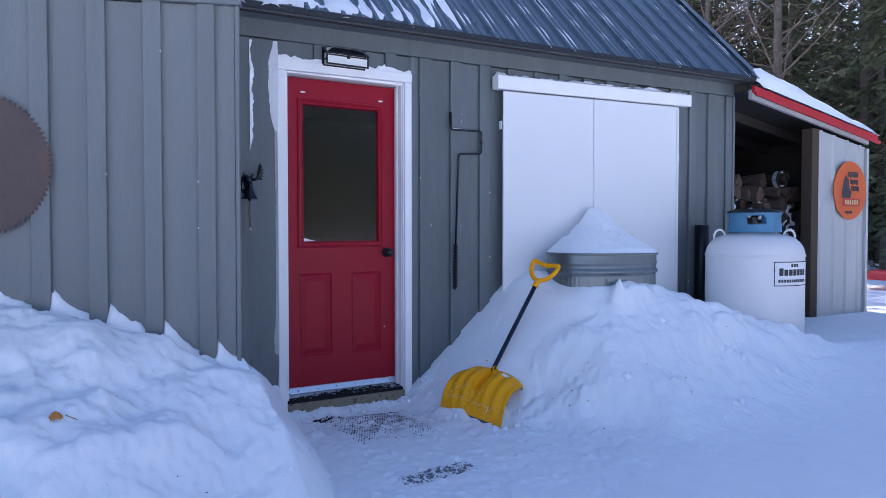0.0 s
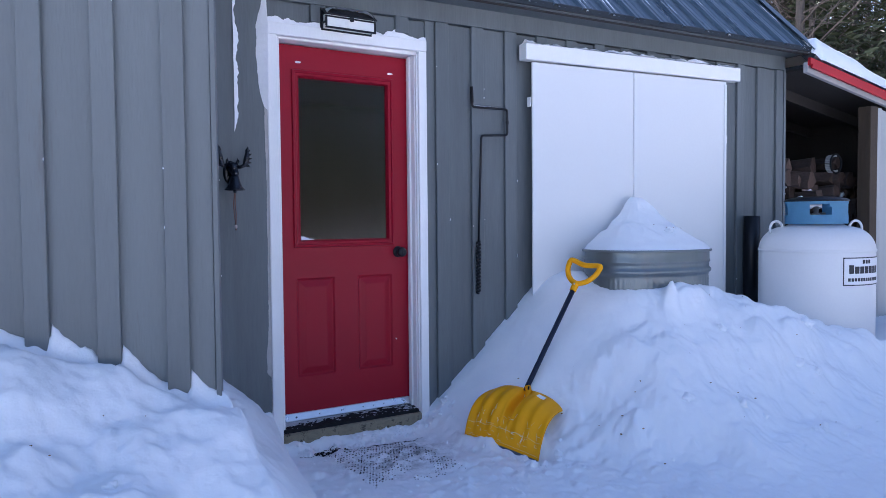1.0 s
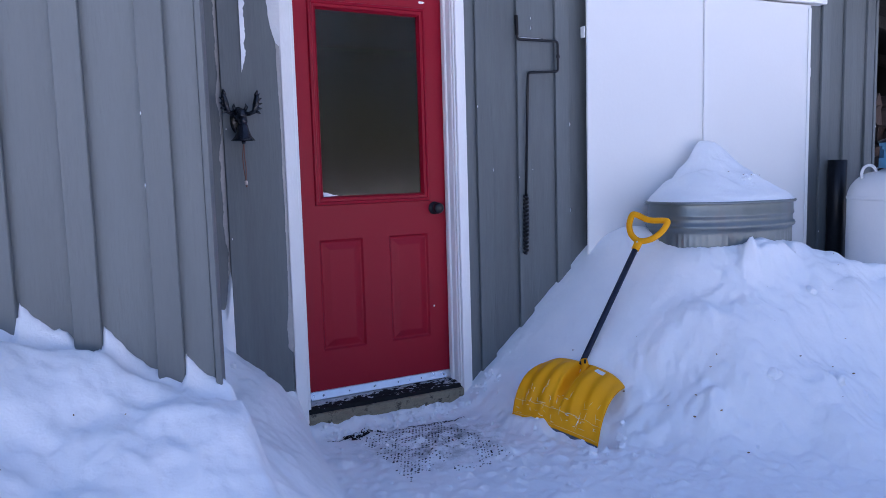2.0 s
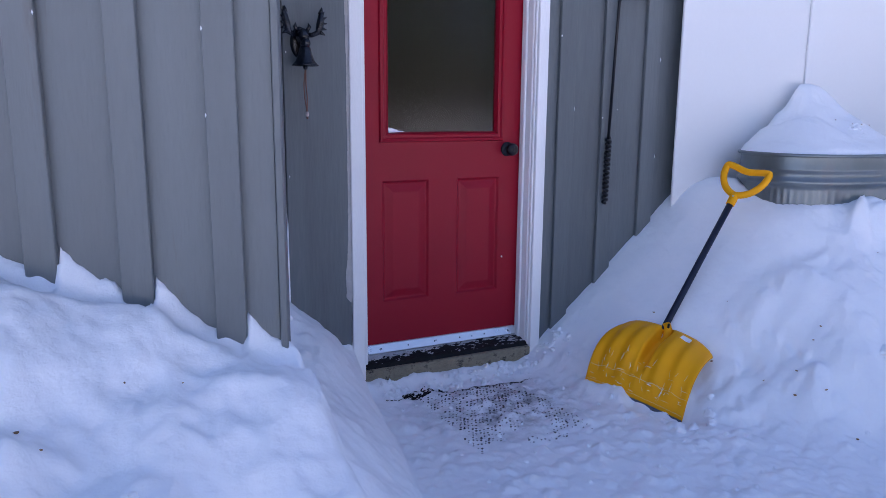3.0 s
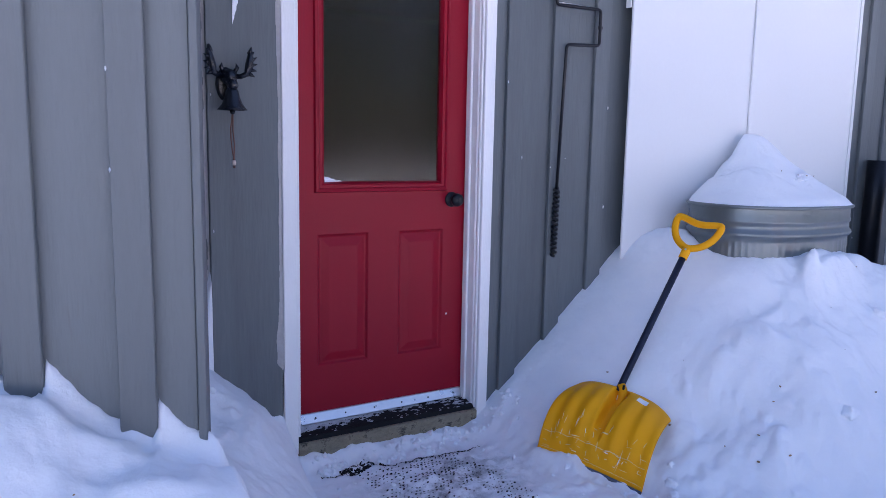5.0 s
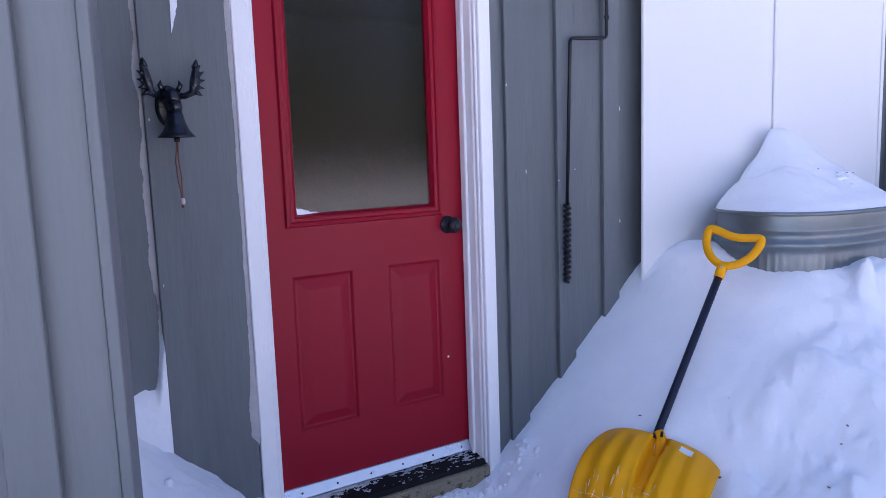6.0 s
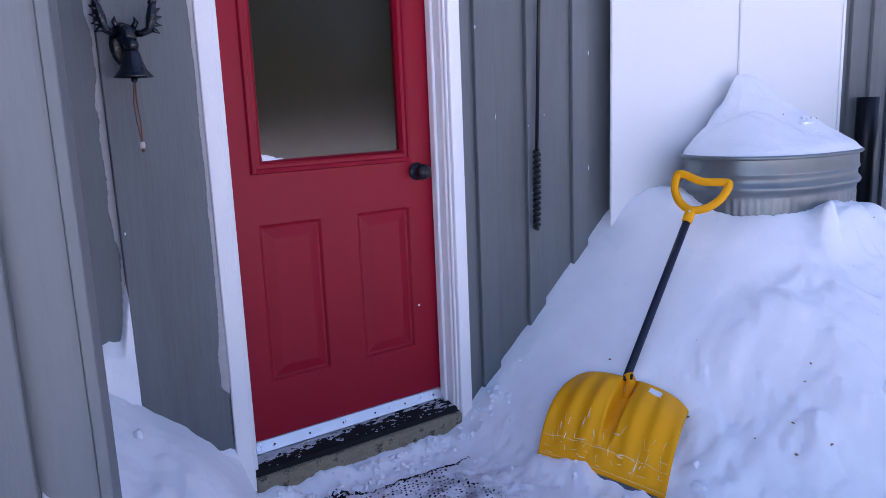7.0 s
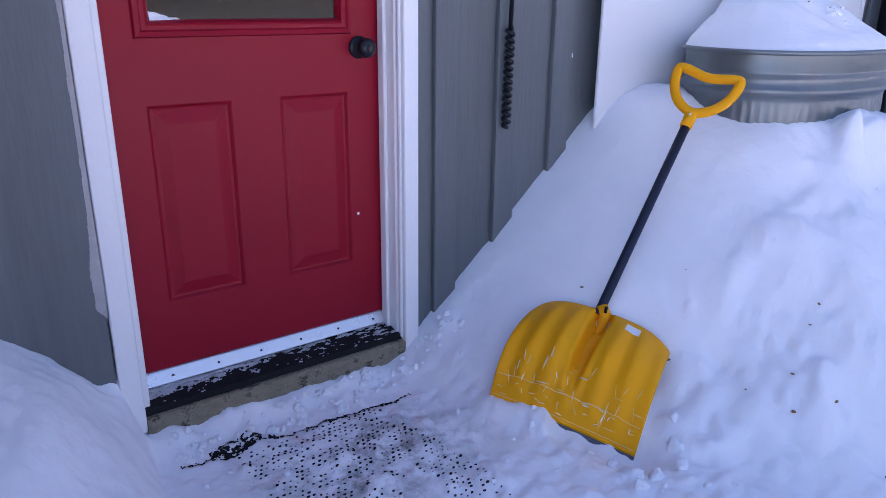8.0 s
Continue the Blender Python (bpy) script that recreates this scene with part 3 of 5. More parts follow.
tagged(part("roof_wing", top, M_ROOF), "flat cover closing the wing from above", "roof", kind="structure")

# ---------------------------------------------------------------- door
door = thing("door_1", (0.4, 0, -0.09), "closed red half-glazed door with white casing and black knob", "door", kind="structure")


def bar(x0, x1, y0, y1, z0, z1, name, mat, label="", bevel=0.003):
    return part(name, box(x0, x1, y0, y1, z0, z1, bevel), mat, door, label)


# slab with its glazed opening and two pressed panels
DX0, DX1, DZ0, DZ1 = -0.012, 0.783, 0.03, 2.008
GX0, GX1, GZ0, GZ1 = 0.105, 0.655, 0.957, 1.852


def pressed_slab():
    """Face of the door at y = 0 with moulded panels; the glazed opening is cut right through."""
    bm = bmesh.new()
    p1 = (0.088, 0.312, 0.225, 0.762)
    p2 = (0.452, 0.672, 0.225, 0.762)
    xs = sorted({DX0, GX0, GX1, DX1, p1[0], p1[1], p2[0], p2[1]})
    zs = sorted({DZ0, p1[2], p1[3], GZ0, GZ1, DZ1})
    vs = {(i, j): bm.verts.new((x, 0, z)) for i, x in enumerate(xs) for j, z in enumerate(zs)}
    for i in range(len(xs) - 1):
        for j in range(len(zs) - 1):
            cx, cz = (xs[i] + xs[i + 1]) / 2, (zs[j] + zs[j + 1]) / 2
            hole = GX0 < cx < GX1 and GZ0 < cz < GZ1
            pan = any(a < cx < b and c < cz < d for a, b, c, d in (p1, p2))
            if not hole and not pan:
                bm.faces.new((vs[i, j], vs[i + 1, j], vs[i + 1, j + 1], vs[i, j + 1]))
    for a, b, c, d in (p1, p2):
        loops = []
        for inset, depth in ((0, 0), (0.003, 0.002), (0.009, 0.0095), (0.015, 0.0110), (0.020, 0.0100), (0.040, 0.0030), (0.050, 0.0002), (0.054, 0.0000)):
            loops.append([bm.verts.new(p) for p in ((a + inset, depth, c + inset), (b - inset, depth, c + inset),
                                                    (b - inset, depth, d - inset), (a + inset, depth, d - inset))])
        for l0, l1 in zip(loops, loops[1:]):
            for k in range(4):
                bm.faces.new((l0[k], l0[(k + 1) % 4], l1[(k + 1) % 4], l1[k]))
        bm.faces.new(loops[-1])
    bmesh.ops.remove_doubles(bm, verts=bm.verts[:], dist=1e-5)
    # rear face, edges and the sides of the opening
    for x0, x1, z0, z1 in ((DX0, GX0, DZ0, DZ1), (GX1, DX1, DZ0, DZ1), (GX0, GX1, DZ0, GZ0), (GX0, GX1, GZ1, DZ1)):
        box(x0, x1, 0.014, 0.044, z0, z1, bm=bm)
    for a, b in (((DX0, DZ0), (DX1, DZ0)), ((DX1, DZ0), (DX1, DZ1)), ((DX1, DZ1), (DX0, DZ1)), ((DX0, DZ1), (DX0, DZ0))):
        f = [bm.verts.new(p) for p in ((a[0], 0, a[1]), (b[0], 0, b[1]), (b[0], 0.0145, b[1]), (a[0], 0.0145, a[1]))]
        bm.faces.new(f)
    return bm


slab = part("slab", pressed_slab(), M_RED, door, "red painted steel door leaf")
# moulded lite frame
lf = bmesh.new()
loops = []
for inset, depth in ((-0.030, 0.0), (-0.026, -0.012), (-0.014, -0.016), (-0.010, -0.010), (0.000, -0.010), (0.006, -0.014), (0.014, 0.004)):
    loops.append([lf.verts.new(p) for p in ((GX0 + inset, depth, GZ0 + inset), (GX1 - inset, depth, GZ0 + inset),
                                            (GX1 - inset, depth, GZ1 - inset), (GX0 + inset, depth, GZ1 - inset))])
for l0, l1 in zip(loops, loops[1:]):
    for k in range(4):
        lf.faces.new((l0[k], l0[(k + 1) % 4], l1[(k + 1) % 4], l1[k]))
part("lite_frame", lf, M_RED, slab, "red moulded glazing frame")
pane = part("pane", box(GX0 + 0.002, GX1 - 0.002, 0.006, 0.012, GZ0 + 0.002, GZ1 - 0.002), M_GLASS, slab, "dark obscured glass pane")
pane.visible_shadow = False
gs = bmesh.new()
patch((GX0 + 0.014, 0.004, GZ0 + 0.012), (0.075, 0, 0), (0, 0, 0.022), (0, -1, 0), 30, 10,
      lambda s, t: 0.006 * (1.0 - s - t * 1.1 + 0.25 * fbm(s * 5, t * 3, 2.2, 2)), gs)
part("snow_crumb", gs, M_SNOW2, slab, "small wedge of snow caught in the frame corner", smooth=True)
# knob with rose and key plug
kb = bmesh.new()
prof = [(0, 0.066), (0.010, 0.066), (0.0155, 0.064), (0.026, 0.058), (0.029, 0.045), (0.025, 0.034), (0.014, 0.026), (0.013, 0.012),
        (0.030, 0.008), (0.033, 0.004), (0.033, 0.0)]
lathe(prof, n=28, bm=kb)
kb.transform(pose(0.711, 0, 0.889, 90, 0, 0))
part("knob", kb, M_BLACK, slab, "black round knob", smooth=True)
kp = lathe([(0, 0.069), (0.008, 0.069), (0.009, 0.064)], n=16)
kp.transform(pose(0.711, 0, 0.889, 90, 0, 0))
part("keyhole_plug", kp, M_BLACK, slab)
sw = box(-0.011, 0.770, -0.010, 0.012, -0.003, 0.034, 0.003)
for v in sw.verts:
    if v.co.y < 0 and v.co.z < 0.01:
        v.co.y -= 0.016
part("sweep", sw, M_ALU, slab, "aluminium door sweep with screws")
sc = bmesh.new()
for k in range(6):
    c = lathe([(0, 0.0025), (0.003, 0.002), (0.004, 0)], n=8)
    c.transform(pose(0.07 + k * 0.132, -0.0185, 0.016, 71, 0, 0))
    tmp = bpy.data.meshes.new("tmp")
    c.to_mesh(tmp)
    c.free()
    sc.from_mesh(tmp)
    bpy.data.meshes.remove(tmp)
part("screw", sc, M_BLACK, slab, "row of screw heads in the sweep")
for x, z in ((0.10, 1.915), (0.655, 1.905)):
    part("paint_chip", patch((x, -0.0005, z), (0.035, 0, 0), (0, 0, 0.012), (0, -1, 0), 14, 6,
         lambda s, t: 0.0012 * (0.7 - abs(s - 0.5) * 1.3 - abs(t - 0.5) + 0.4 * fbm(s * 4, t * 4, 0.4, 2))), M_LABEL, slab, "pale chip in the paint")
chip = lathe([(0, 0.001), (0.004, 0.0006), (0.005, 0)], n=10)
chip.transform(pose(0.695, 0, 0.381, 90, 0, 0))
part("paint_chip", chip, M_LABEL, slab)

# jambs, stops and casing
bar(-0.040, -0.014, -0.078, 0.058, -0.03, 2.015, "jamb", M_WHITE)
bar(0.785, 0.812, -0.078, 0.058, -0.03, 2.015, "jamb", M_WHITE)
bar(-0.040, 0.812, -0.078, 0.058, 2.0155, 2.038, "jamb", M_WHITE)
bar(0.772, 0.7845, -0.040, -0.006, -0.02, 2.012, "door_stop", M_WHITE)
bar(-0.090, -0.035, -0.108, -0.0665, -0.085, 2.025, "casing", M_WHITE)
bar(0.800, 0.853, -0.108, -0.0665, -0.085, 2.035, "casing", M_WHITE)
hd = box(-0.090, 0.853, -0.112, -0.0665, 2.026, 2.088, 0.003)
for v in hd.verts:
    v.co.z += 0.012 * v.co.x
part("head_casing", hd, M_WHITE, door)
bar(0.790, 0.7995, -0.095, -0.0785, -0.06, 2.02, "casing_bead", M_WHITE)
# threshold and sill
th = bmesh.new()
q = [th.verts.new((x, y, z)) for x in (-0.034, 0.798) for y, z in ((0.05, -0.004), (-0.004, -0.006), (-0.088, -0.028), (-0.096, -0.044), (0.05, -0.044))]
for k in range(5):
    th.faces.new((q[k], q[(k + 1) % 5], q[5 + (k + 1) % 5], q[5 + k]))
th.faces.new(q[:5])
th.faces.new(q[:4:-1])
part("threshold", th, M_RUBBER, door, "black metal threshold dusted with ice")
bar(-0.034, 0.799, -0.115, 0.05, -0.125, -0.0445, "sill", M_CONC, "damp weathered sill timber", 0.006)
ice = patch((-0.03, -0.004, -0.005), (0.82, 0, 0), (0, -0.084, -0.022), (0, 0, 1), 380, 44,
            lambda s, t: 0.004 * (fbm(s * 20, t * 7, 7.7, 3) + 0.7 * fbm(s * 70, t * 30, 2.2, 3) - 0.30 - 0.55 * t + 0.40 * sstep(0.6, 0.0, t) + 0.75 * sstep(0.55, 0.1, s) * sstep(0.75, 0.4, t) + 0.25 * sstep(0.85, 0.97, s)))
part("ice_crust", ice, M_FROST, door, "patchy crust of ice on the threshold", smooth=True)

# ---------------------------------------------------------------- barn doors on their track
BARN_Y = -0.165
for k, (x0, x1) in enumerate(((1.585, 2.468), (2.476, 3.455))):
    b = thing("barn_door", ((x0 + x1) / 2, BARN_Y, 0.25), "closed white sliding barn door leaf behind a snow drift", "barn door", "barn door leaves")
    pb = box(x0, x1, BARN_Y, BARN_Y + 0.014, 0.25, 2.032, 0.003)
    for v in pb.verts:
        if v.co.z > 1.5:
            v.co.z += 0.024 * (v.co.x - 1.0)
    part("panel", pb, M_BARN, b)
    if k == 0:
        part("meeting_strip", box(2.462, 2.492, BARN_Y - 0.014, BARN_Y - 0.001, 0.25, 2.062, 0.003), M_BARN, b)
    else:
        part("edge_strip", box(3.425, 3.452, BARN_Y - 0.008, BARN_Y - 0.001, 0.25, 2.07, 0.002), M_BARN, b)
hb = box(1.522, 3.60, BARN_Y - 0.018, BARN_Y + 0.055, 2.042, 2.142, 0.004)
for v in hb.verts:
    v.co.z += 0.024 * (v.co.x - 1.0)
tagged(part("track_cover", hb, M_WHITE), "white board covering the sliding door track", "trim", kind="structure")
hs = patch((1.53, BARN_Y - 0.023, 2.157), (2.06, 0, 0.0495), (0, 0.06, 0), (0, 0, 1), 260, 10,
           lambda s, t: 0.03 * (fbm(s * 16, t * 0.8, 3.3, 3) + 0.22) * (1 - (2 * t - 1) ** 4))
tagged(part("ledge_snow", hs, M_SNOW2, smooth=True), "thin crumbled snow lying along the white track cover", "snow", kind="stuff")
for x, z in ((1.566, 1.80), (3.462, 1.66)):
    h = thing("hinge_plate", (x, BARN_Y + 0.02, z), "small pale hinge plate at the barn door edge", "hinge", "barn door hinges")
    part("plate", box(x + 0.008 - 0.008, x + 0.008, BARN_Y + 0.002, BARN_Y + 0.034, z - 0.03, z + 0.03, 0.002), M_WHITE, h)

# ---------------------------------------------------------------- lamp over the door
lamp = thing("wall_lamp", (0.355, -0.066, 2.10), "black-framed wall lantern with pale panes, capped with snow", "lamp")
LX0, LX1, LZ0, LZ1, LY0, LY1 = 0.207, 0.500, 2.080, 2.165, -0.172, -0.114
part("lens", box(LX0 + 0.01, LX1 - 0.01, LY0 + 0.006, LY1, LZ0 + 0.008, LZ1 - 0.008), M_LENS, lamp, "pale frosted lens")
for a, b, c, d in ((LX0, LX1, LZ0, LZ0 + 0.010), (LX0, LX1, LZ1 - 0.028, LZ1 - 0.020), (LX0, LX0 + 0.010, LZ0 + 0.0105, LZ1 - 0.0285),
                   (LX1 - 0.010, LX1, LZ0 + 0.0105, LZ1 - 0.0285)):
    part("frame_bar", box(a, b, LY0, LY0 + 0.010, c, d, 0.002), M_BLACK, lamp)
for x in (LX0, LX1 - 0.008):
    part("side_bar", box(x, x + 0.008, LY0 + 0.0105, LY1, LZ0 + 0.03, LZ0 + 0.038, 0.001), M_BLACK, lamp)
part("back_plate", box(LX0 - 0.004, LX1 + 0.004, LY1 + 0.001, -0.090, LZ0 - 0.004, LZ1 + 0.03, 0.003), M_BLACK, lamp)
part("clasp", box(0.343, 0.367, LY0 - 0.006, LY0 - 0.0005, LZ1 - 0.040, LZ1 - 0.012, 0.002), M_BLACK, lamp)
cap = bmesh.new()
q = [cap.verts.new(p) for p in ((LX0 - 0.005, LY0 - 0.004, LZ1 - 0.019), (LX1 + 0.005, LY0 - 0.004, LZ1 - 0.019), (LX1 + 0.005, LY1, LZ1 + 0.022),
                                (LX0 - 0.005, LY1, LZ1 + 0.022), (LX0 - 0.005, LY0 - 0.004, LZ1 - 0.012), (LX1 + 0.005, LY0 - 0.004, LZ1 - 0.012),
                                (LX1 + 0.005, LY1, LZ1 + 0.030), (LX0 - 0.005, LY1, LZ1 + 0.030))]
for f in ((0, 1, 2, 3), (4, 5, 6, 7), (0, 1, 5, 4), (1, 2, 6, 5), (2, 3, 7, 6), (3, 0, 4, 7)):
    cap.faces.new([q[k] for k in f])
part("cap", cap, M_BLACK, lamp)
part("snow_cap", patch((LX0 + 0.006, LY0 + 0.002, LZ1 - 0.010), (LX1 - LX0 - 0.012, 0, 0), (0, 0.072, 0.038), (0, -0.3, 0.95), 60, 16,
     lambda s, t: 0.034 * (1 - (2 * s - 1) ** 6) * (1.05 - 0.7 * t) + 0.004 * fbm(s * 7, t * 2, 1, 3)), M_SNOW2, lamp, "cap of snow", smooth=True)

# snow and white overspray clinging round the door casing
cs = bmesh.new()
patch((-0.088, -0.100, 2.086), (0.94, 0, 0.011), (0, 0, 0.07), (0, -1, 0), 240, 24,
      lambda s, t: 0.010 * (0.40 + 0.35 * fbm(s * 8, 0.0, 6.1, 3) - t * 1.15 + 0.12 * fbm(s * 30, t * 3, 1, 2)), cs)

patch((-0.165, -0.1045, 1.55), (0.074, 0, 0), (0, 0, 0.64), (0, -1, 0), 44, 220,
      lambda s, t: 0.008 * ((0.050 + 0.012 * fbm(0.7, t * 5, 3.6, 3)) * sstep(0.0, 0.45, t) * (1 - 0.55 * sstep(0.80, 1.0, t)) - 0.074 * (1 - s)) / 0.015, cs)
part("casing_snow", cs, M_SNOW2, None, smooth=True)
tagged(bpy.data.objects["casing_snow"], "pale bead of rime and snow beside the white casing", "snow", kind="stuff")
gsn = bmesh.new()
patch((-0.262, -0.1045, 1.50), (0.040, 0, 0), (0, 0, 0.68), (0, -1, 0), 20, 200,
      lambda s, t: 0.012 * (0.55 - s * 1.3 + 0.8 * fbm(0.2, t * 6, 8.8, 4) - 0.5 * sstep(0.12, 0.0, t) + 0.2 * sstep(0.8, 1, t)), gsn)


def drift(s, t):
    """Snow climbing the recessed board up to the edge of the proud one."""
    z = 0.05 + 0.66 * t
    top = 0.50 + 0.17 * sstep(0.82, 1.0, s) ** 2 + 0.012 * fbm(s * 6, 0.2, 4.2, 3)
    return (-0.004 + 0.026 * min(1.0, max(0.0, (top - z) / 0.05)) + 0.11 * sstep(0.40, 0.12, z) * sstep(1.0, 0.85, s)
            + 0.03 * sstep(0.5, 0.3, z) * sstep(0.98, 0.5, s) + 0.003 * fbm(s * 5, t * 8, 1.2, 3))


patch((-0.60, -0.0825, 0.05), (0.2475, 0, 0), (0, 0, 0.66), (0, -1, 0), 60, 140, drift, gsn)
def rime(s, t):
    """Bead along the casing, broad at the top and again near the foot."""
    w = 0.010 + 0.024 * sstep(0.70, 0.92, t) + 0.012 * sstep(0.16, 0.05, t) + 0.007 * fbm(0.3, t * 9, 2.6, 3)
    w *= sstep(0.0, 0.02, t)
    return 0.006 * (w - 0.060 * (1 - s)) / 0.015


ckl = patch((-0.385, -0.0825, 0.62), (0.033, 0, 0), (0, 0, 1.56), (0, -1, 0), 16, 300,
            lambda s, t: 0.004 * (s - 0.62 + 0.5 * fbm(0.1, t * 8, 5.8, 4)))
patch((-0.153, -0.1045, 0.26), (0.060, 0, 0), (0, 0, 1.84), (0, -1, 0), 40, 620, rime, ckl)
tagged(part("caulk_line", ckl, M_CAULK, smooth=True), "pale weathered caulk smeared along siding joint and casing", "trim", kind="structure")
tagged(part("groove_snow", gsn, M_SNOW2, smooth=True), "strip of snow lodged in a siding groove", "snow", kind="stuff")

# ---------------------------------------------------------------- bell bracket
bell = thing("door_bell", (-0.287, -0.106, 1.30), "black cast-iron bell hung from an antlered bracket, with a cord", "bell")
BX, BY = -0.287, -0.16
br = bmesh.new()
lathe([(0, 0.010), (0.030, 0.008), (0.042, 0.004), (0.044, 0)], n=24, bm=br, squash=(0.85, 1.35))
br.transform(pose(BX, -0.106, 1.315, 90, 0, 0))
hd2 = bmesh.ops.create_uvsphere(br, u_segments=16, v_segments=10, radius=0.030,
                                matrix=Matrix.Translation((BX, BY + 0.014, 1.335)) @ Matrix.Diagonal((0.85, 1.1, 1.05, 1)))
bmesh.ops.create_uvsphere(br, u_segments=14, v_segments=8, radius=0.021,
                          matrix=Matrix.Translation((BX, BY - 0.020, 1.309)) @ Matrix.Diagonal((0.95, 1.15, 0.95, 1)))
for sx in (-1, 1):
    tube([(BX + sx * 0.018, BY + 0.020, 1.352), (BX + sx * 0.028, BY + 0.012, 1.372), (BX + sx * 0.024, BY + 0.016, 1.385)], [0.008, 0.007, 0.001], 8, br)
    stem = [(BX + sx * 0.02, BY + 0.02, 1.343), (BX + sx * 0.036, BY + 0.01, 1.341), (BX + sx * 0.056, BY, 1.350), (BX + sx * 0.064, BY - 0.004, 1.378),
            (BX + sx * 0.069, BY - 0.002, 1.41), (BX + sx * 0.074, BY, 1.440)]
    tube(stem, [0.010, 0.009, 0.011, 0.015, 0.011, 0.002], 8, br)
    # palm of the antler with its points
    for k in range(6):
        a = radians(78 - k * 22)
        base = Vector((BX + sx * (0.066 - 0.001 * k), BY, 1.418 - k * 0.013))
        tip = base + Vector((sx * math.cos(a), -0.25, math.sin(a) * 0.9)) * (0.031 - 0.002 * abs(k - 2))
        tube([base, base.lerp(tip, 0.5) + Vector((0, -0.003, 0)), tip], [0.009, 0.006, 0.001], 7, br)
tube([(BX, BY + 0.045, 1.30), (BX, BY + 0.02, 1.285), (BX, BY - 0.01, 1.290)], 0.007, 8, br)
part("bracket", br, M_IRON, bell, "glossy black bracket with two spread antlers", smooth=True)
part("bell_cup", lathe([(0, 0.0), (0.016, -0.001), (0.021, -0.010), (0.026, -0.032), (0.035, -0.055), (0.047, -0.069), (0.051, -0.073), (0.048, -0.074),
                        (0.033, -0.055), (0.019, -0.010), (0, -0.006)], (BX, BY - 0.016, 1.300), 28), M_IRON, bell, "flared black bell", smooth=True)
part("clapper", lathe([(0, 0.03), (0.004, 0.028), (0.005, 0.005), (0.009, 0), (0.007, -0.008), (0, -0.010)], (BX, BY - 0.016, 1.222), 12), M_IRON, bell, smooth=True)
cd = bmesh.new()
for sx in (-1, 1):
    tube([(BX + sx * 0.001, BY - 0.016, 1.212), (BX + sx * 0.004 - 0.004, BY - 0.017, 1.16), (BX + sx * 0.005, BY - 0.015, 1.11), (BX + 0.002, BY - 0.016, 1.055)],
         0.0022, 6, cd)
tube([(BX + 0.002, BY - 0.016, 1.046), (BX + 0.003, BY - 0.016, 1.030)], [0.003, 0.004], 6, cd)
part("cord", cd, M_CORD, bell, "looped brown leather cord", smooth=True)
part("bead", lathe([(0, 0.010), (0.006, 0.008), (0.0075, 0), (0.006, -0.008), (0, -0.010)], (BX + 0.002, BY - 0.016, 1.048), 12), M_BEAD, bell, smooth=True)

# ---------------------------------------------------------------- hand auger hung on the wall
aug = thing("hand_auger", (1.30, -0.125, 1.60), "black cranked hand auger hanging on the grey wall", "auger")
AY = -0.126
pts = arc_pts([(1.153, AY, 1.853), (1.157, AY, 1.742), (1.417, AY, 1.746), (1.417, AY, 1.588), (1.222, AY, 1.576), (1.196, AY, 0.93)], 0.018)
part("crank_rod", tube(pts, 0.0072, 10), M_BLACK, aug, smooth=True)
part("grip", tube([(1.152, AY, 1.862), (1.1535, AY, 1.83), (1.156, AY, 1.762)], [0.009, 0.010, 0.009], 10), M_RUBBER, aug, smooth=True)
sp = [(1.194 - 0.005 * k / 150 + 0.011 * math.cos(k * 0.62), AY - 0.004 + 0.011 * math.sin(k * 0.62), 0.94 - 0.315 * k / 150) for k in range(151)]
part("spiral_bit", tube(sp, [0.0068] * 150 + [0.002], 7), M_BLACK, aug, "twisted black auger bit", smooth=True)
ring = tube([(1.417 + 0.011 * math.cos(a), AY - 0.001, 1.667 + 0.0001 * a + 0.011 * math.sin(a)) for a in np.linspace(0, 6.283, 14)[:-1]], 0.003, 6, closed=True)
part("hanger", ring, M_BLACK, aug, smooth=True)
as_ = patch((1.163, AY - 0.006, 1.750), (0.245, 0, 0.003), (0, 0.013, 0), (0, 0, 1), 60, 6,
            lambda s, t: 0.008 * (0.55 - abs(s - 0.25) * 1.4 + 0.4 * fbm(s * 8, 0, 1.2, 2)) * (1 - (2 * t - 1) ** 2))
part("snow_ridge", as_, M_SNOW2, aug, "thin ridge of snow on the crank", smooth=True)

# ---------------------------------------------------------------- stock tank with its snow heap
TX, TY, TA, TB, TZ = 2.27, -0.475, 0.45, 0.29, 0.872
tub = thing("stock_tank", (TX, TY, 0.30), "galvanised steel stock tank half buried in snow", "stock tank")


def oval(profile, n=96, flute=0.0):
    """Rings of an oval with flattened sides; profile of (outset, height)."""
    bm = bmesh.new()
    rings = []
    for o, z in profile:
        ringv = []
        for i in range(n):
            a = 2 * math.pi * i / n
            c, s = math.cos(a), math.sin(a)
            if flute and z < TZ - 0.17:
                o_ = o + flute * abs(math.sin(a * 30)) ** 3
            else:
                o_ = o
            x = TX + (TA + o_) * math.copysign(abs(c) ** 0.80, c)
            y = TY + (TB + o_) * math.copysign(abs(s) ** 0.80, s)
            ringv.append(bm.verts.new((x, y, z + 0.010 * (TX - x))))
        rings.append(ringv)
    for a, b in zip(rings, rings[1:]):
        for i in range(n):
            j = (i + 1) % n
            bm.faces.new((a[i], a[j], b[j], b[i]))
    return bm


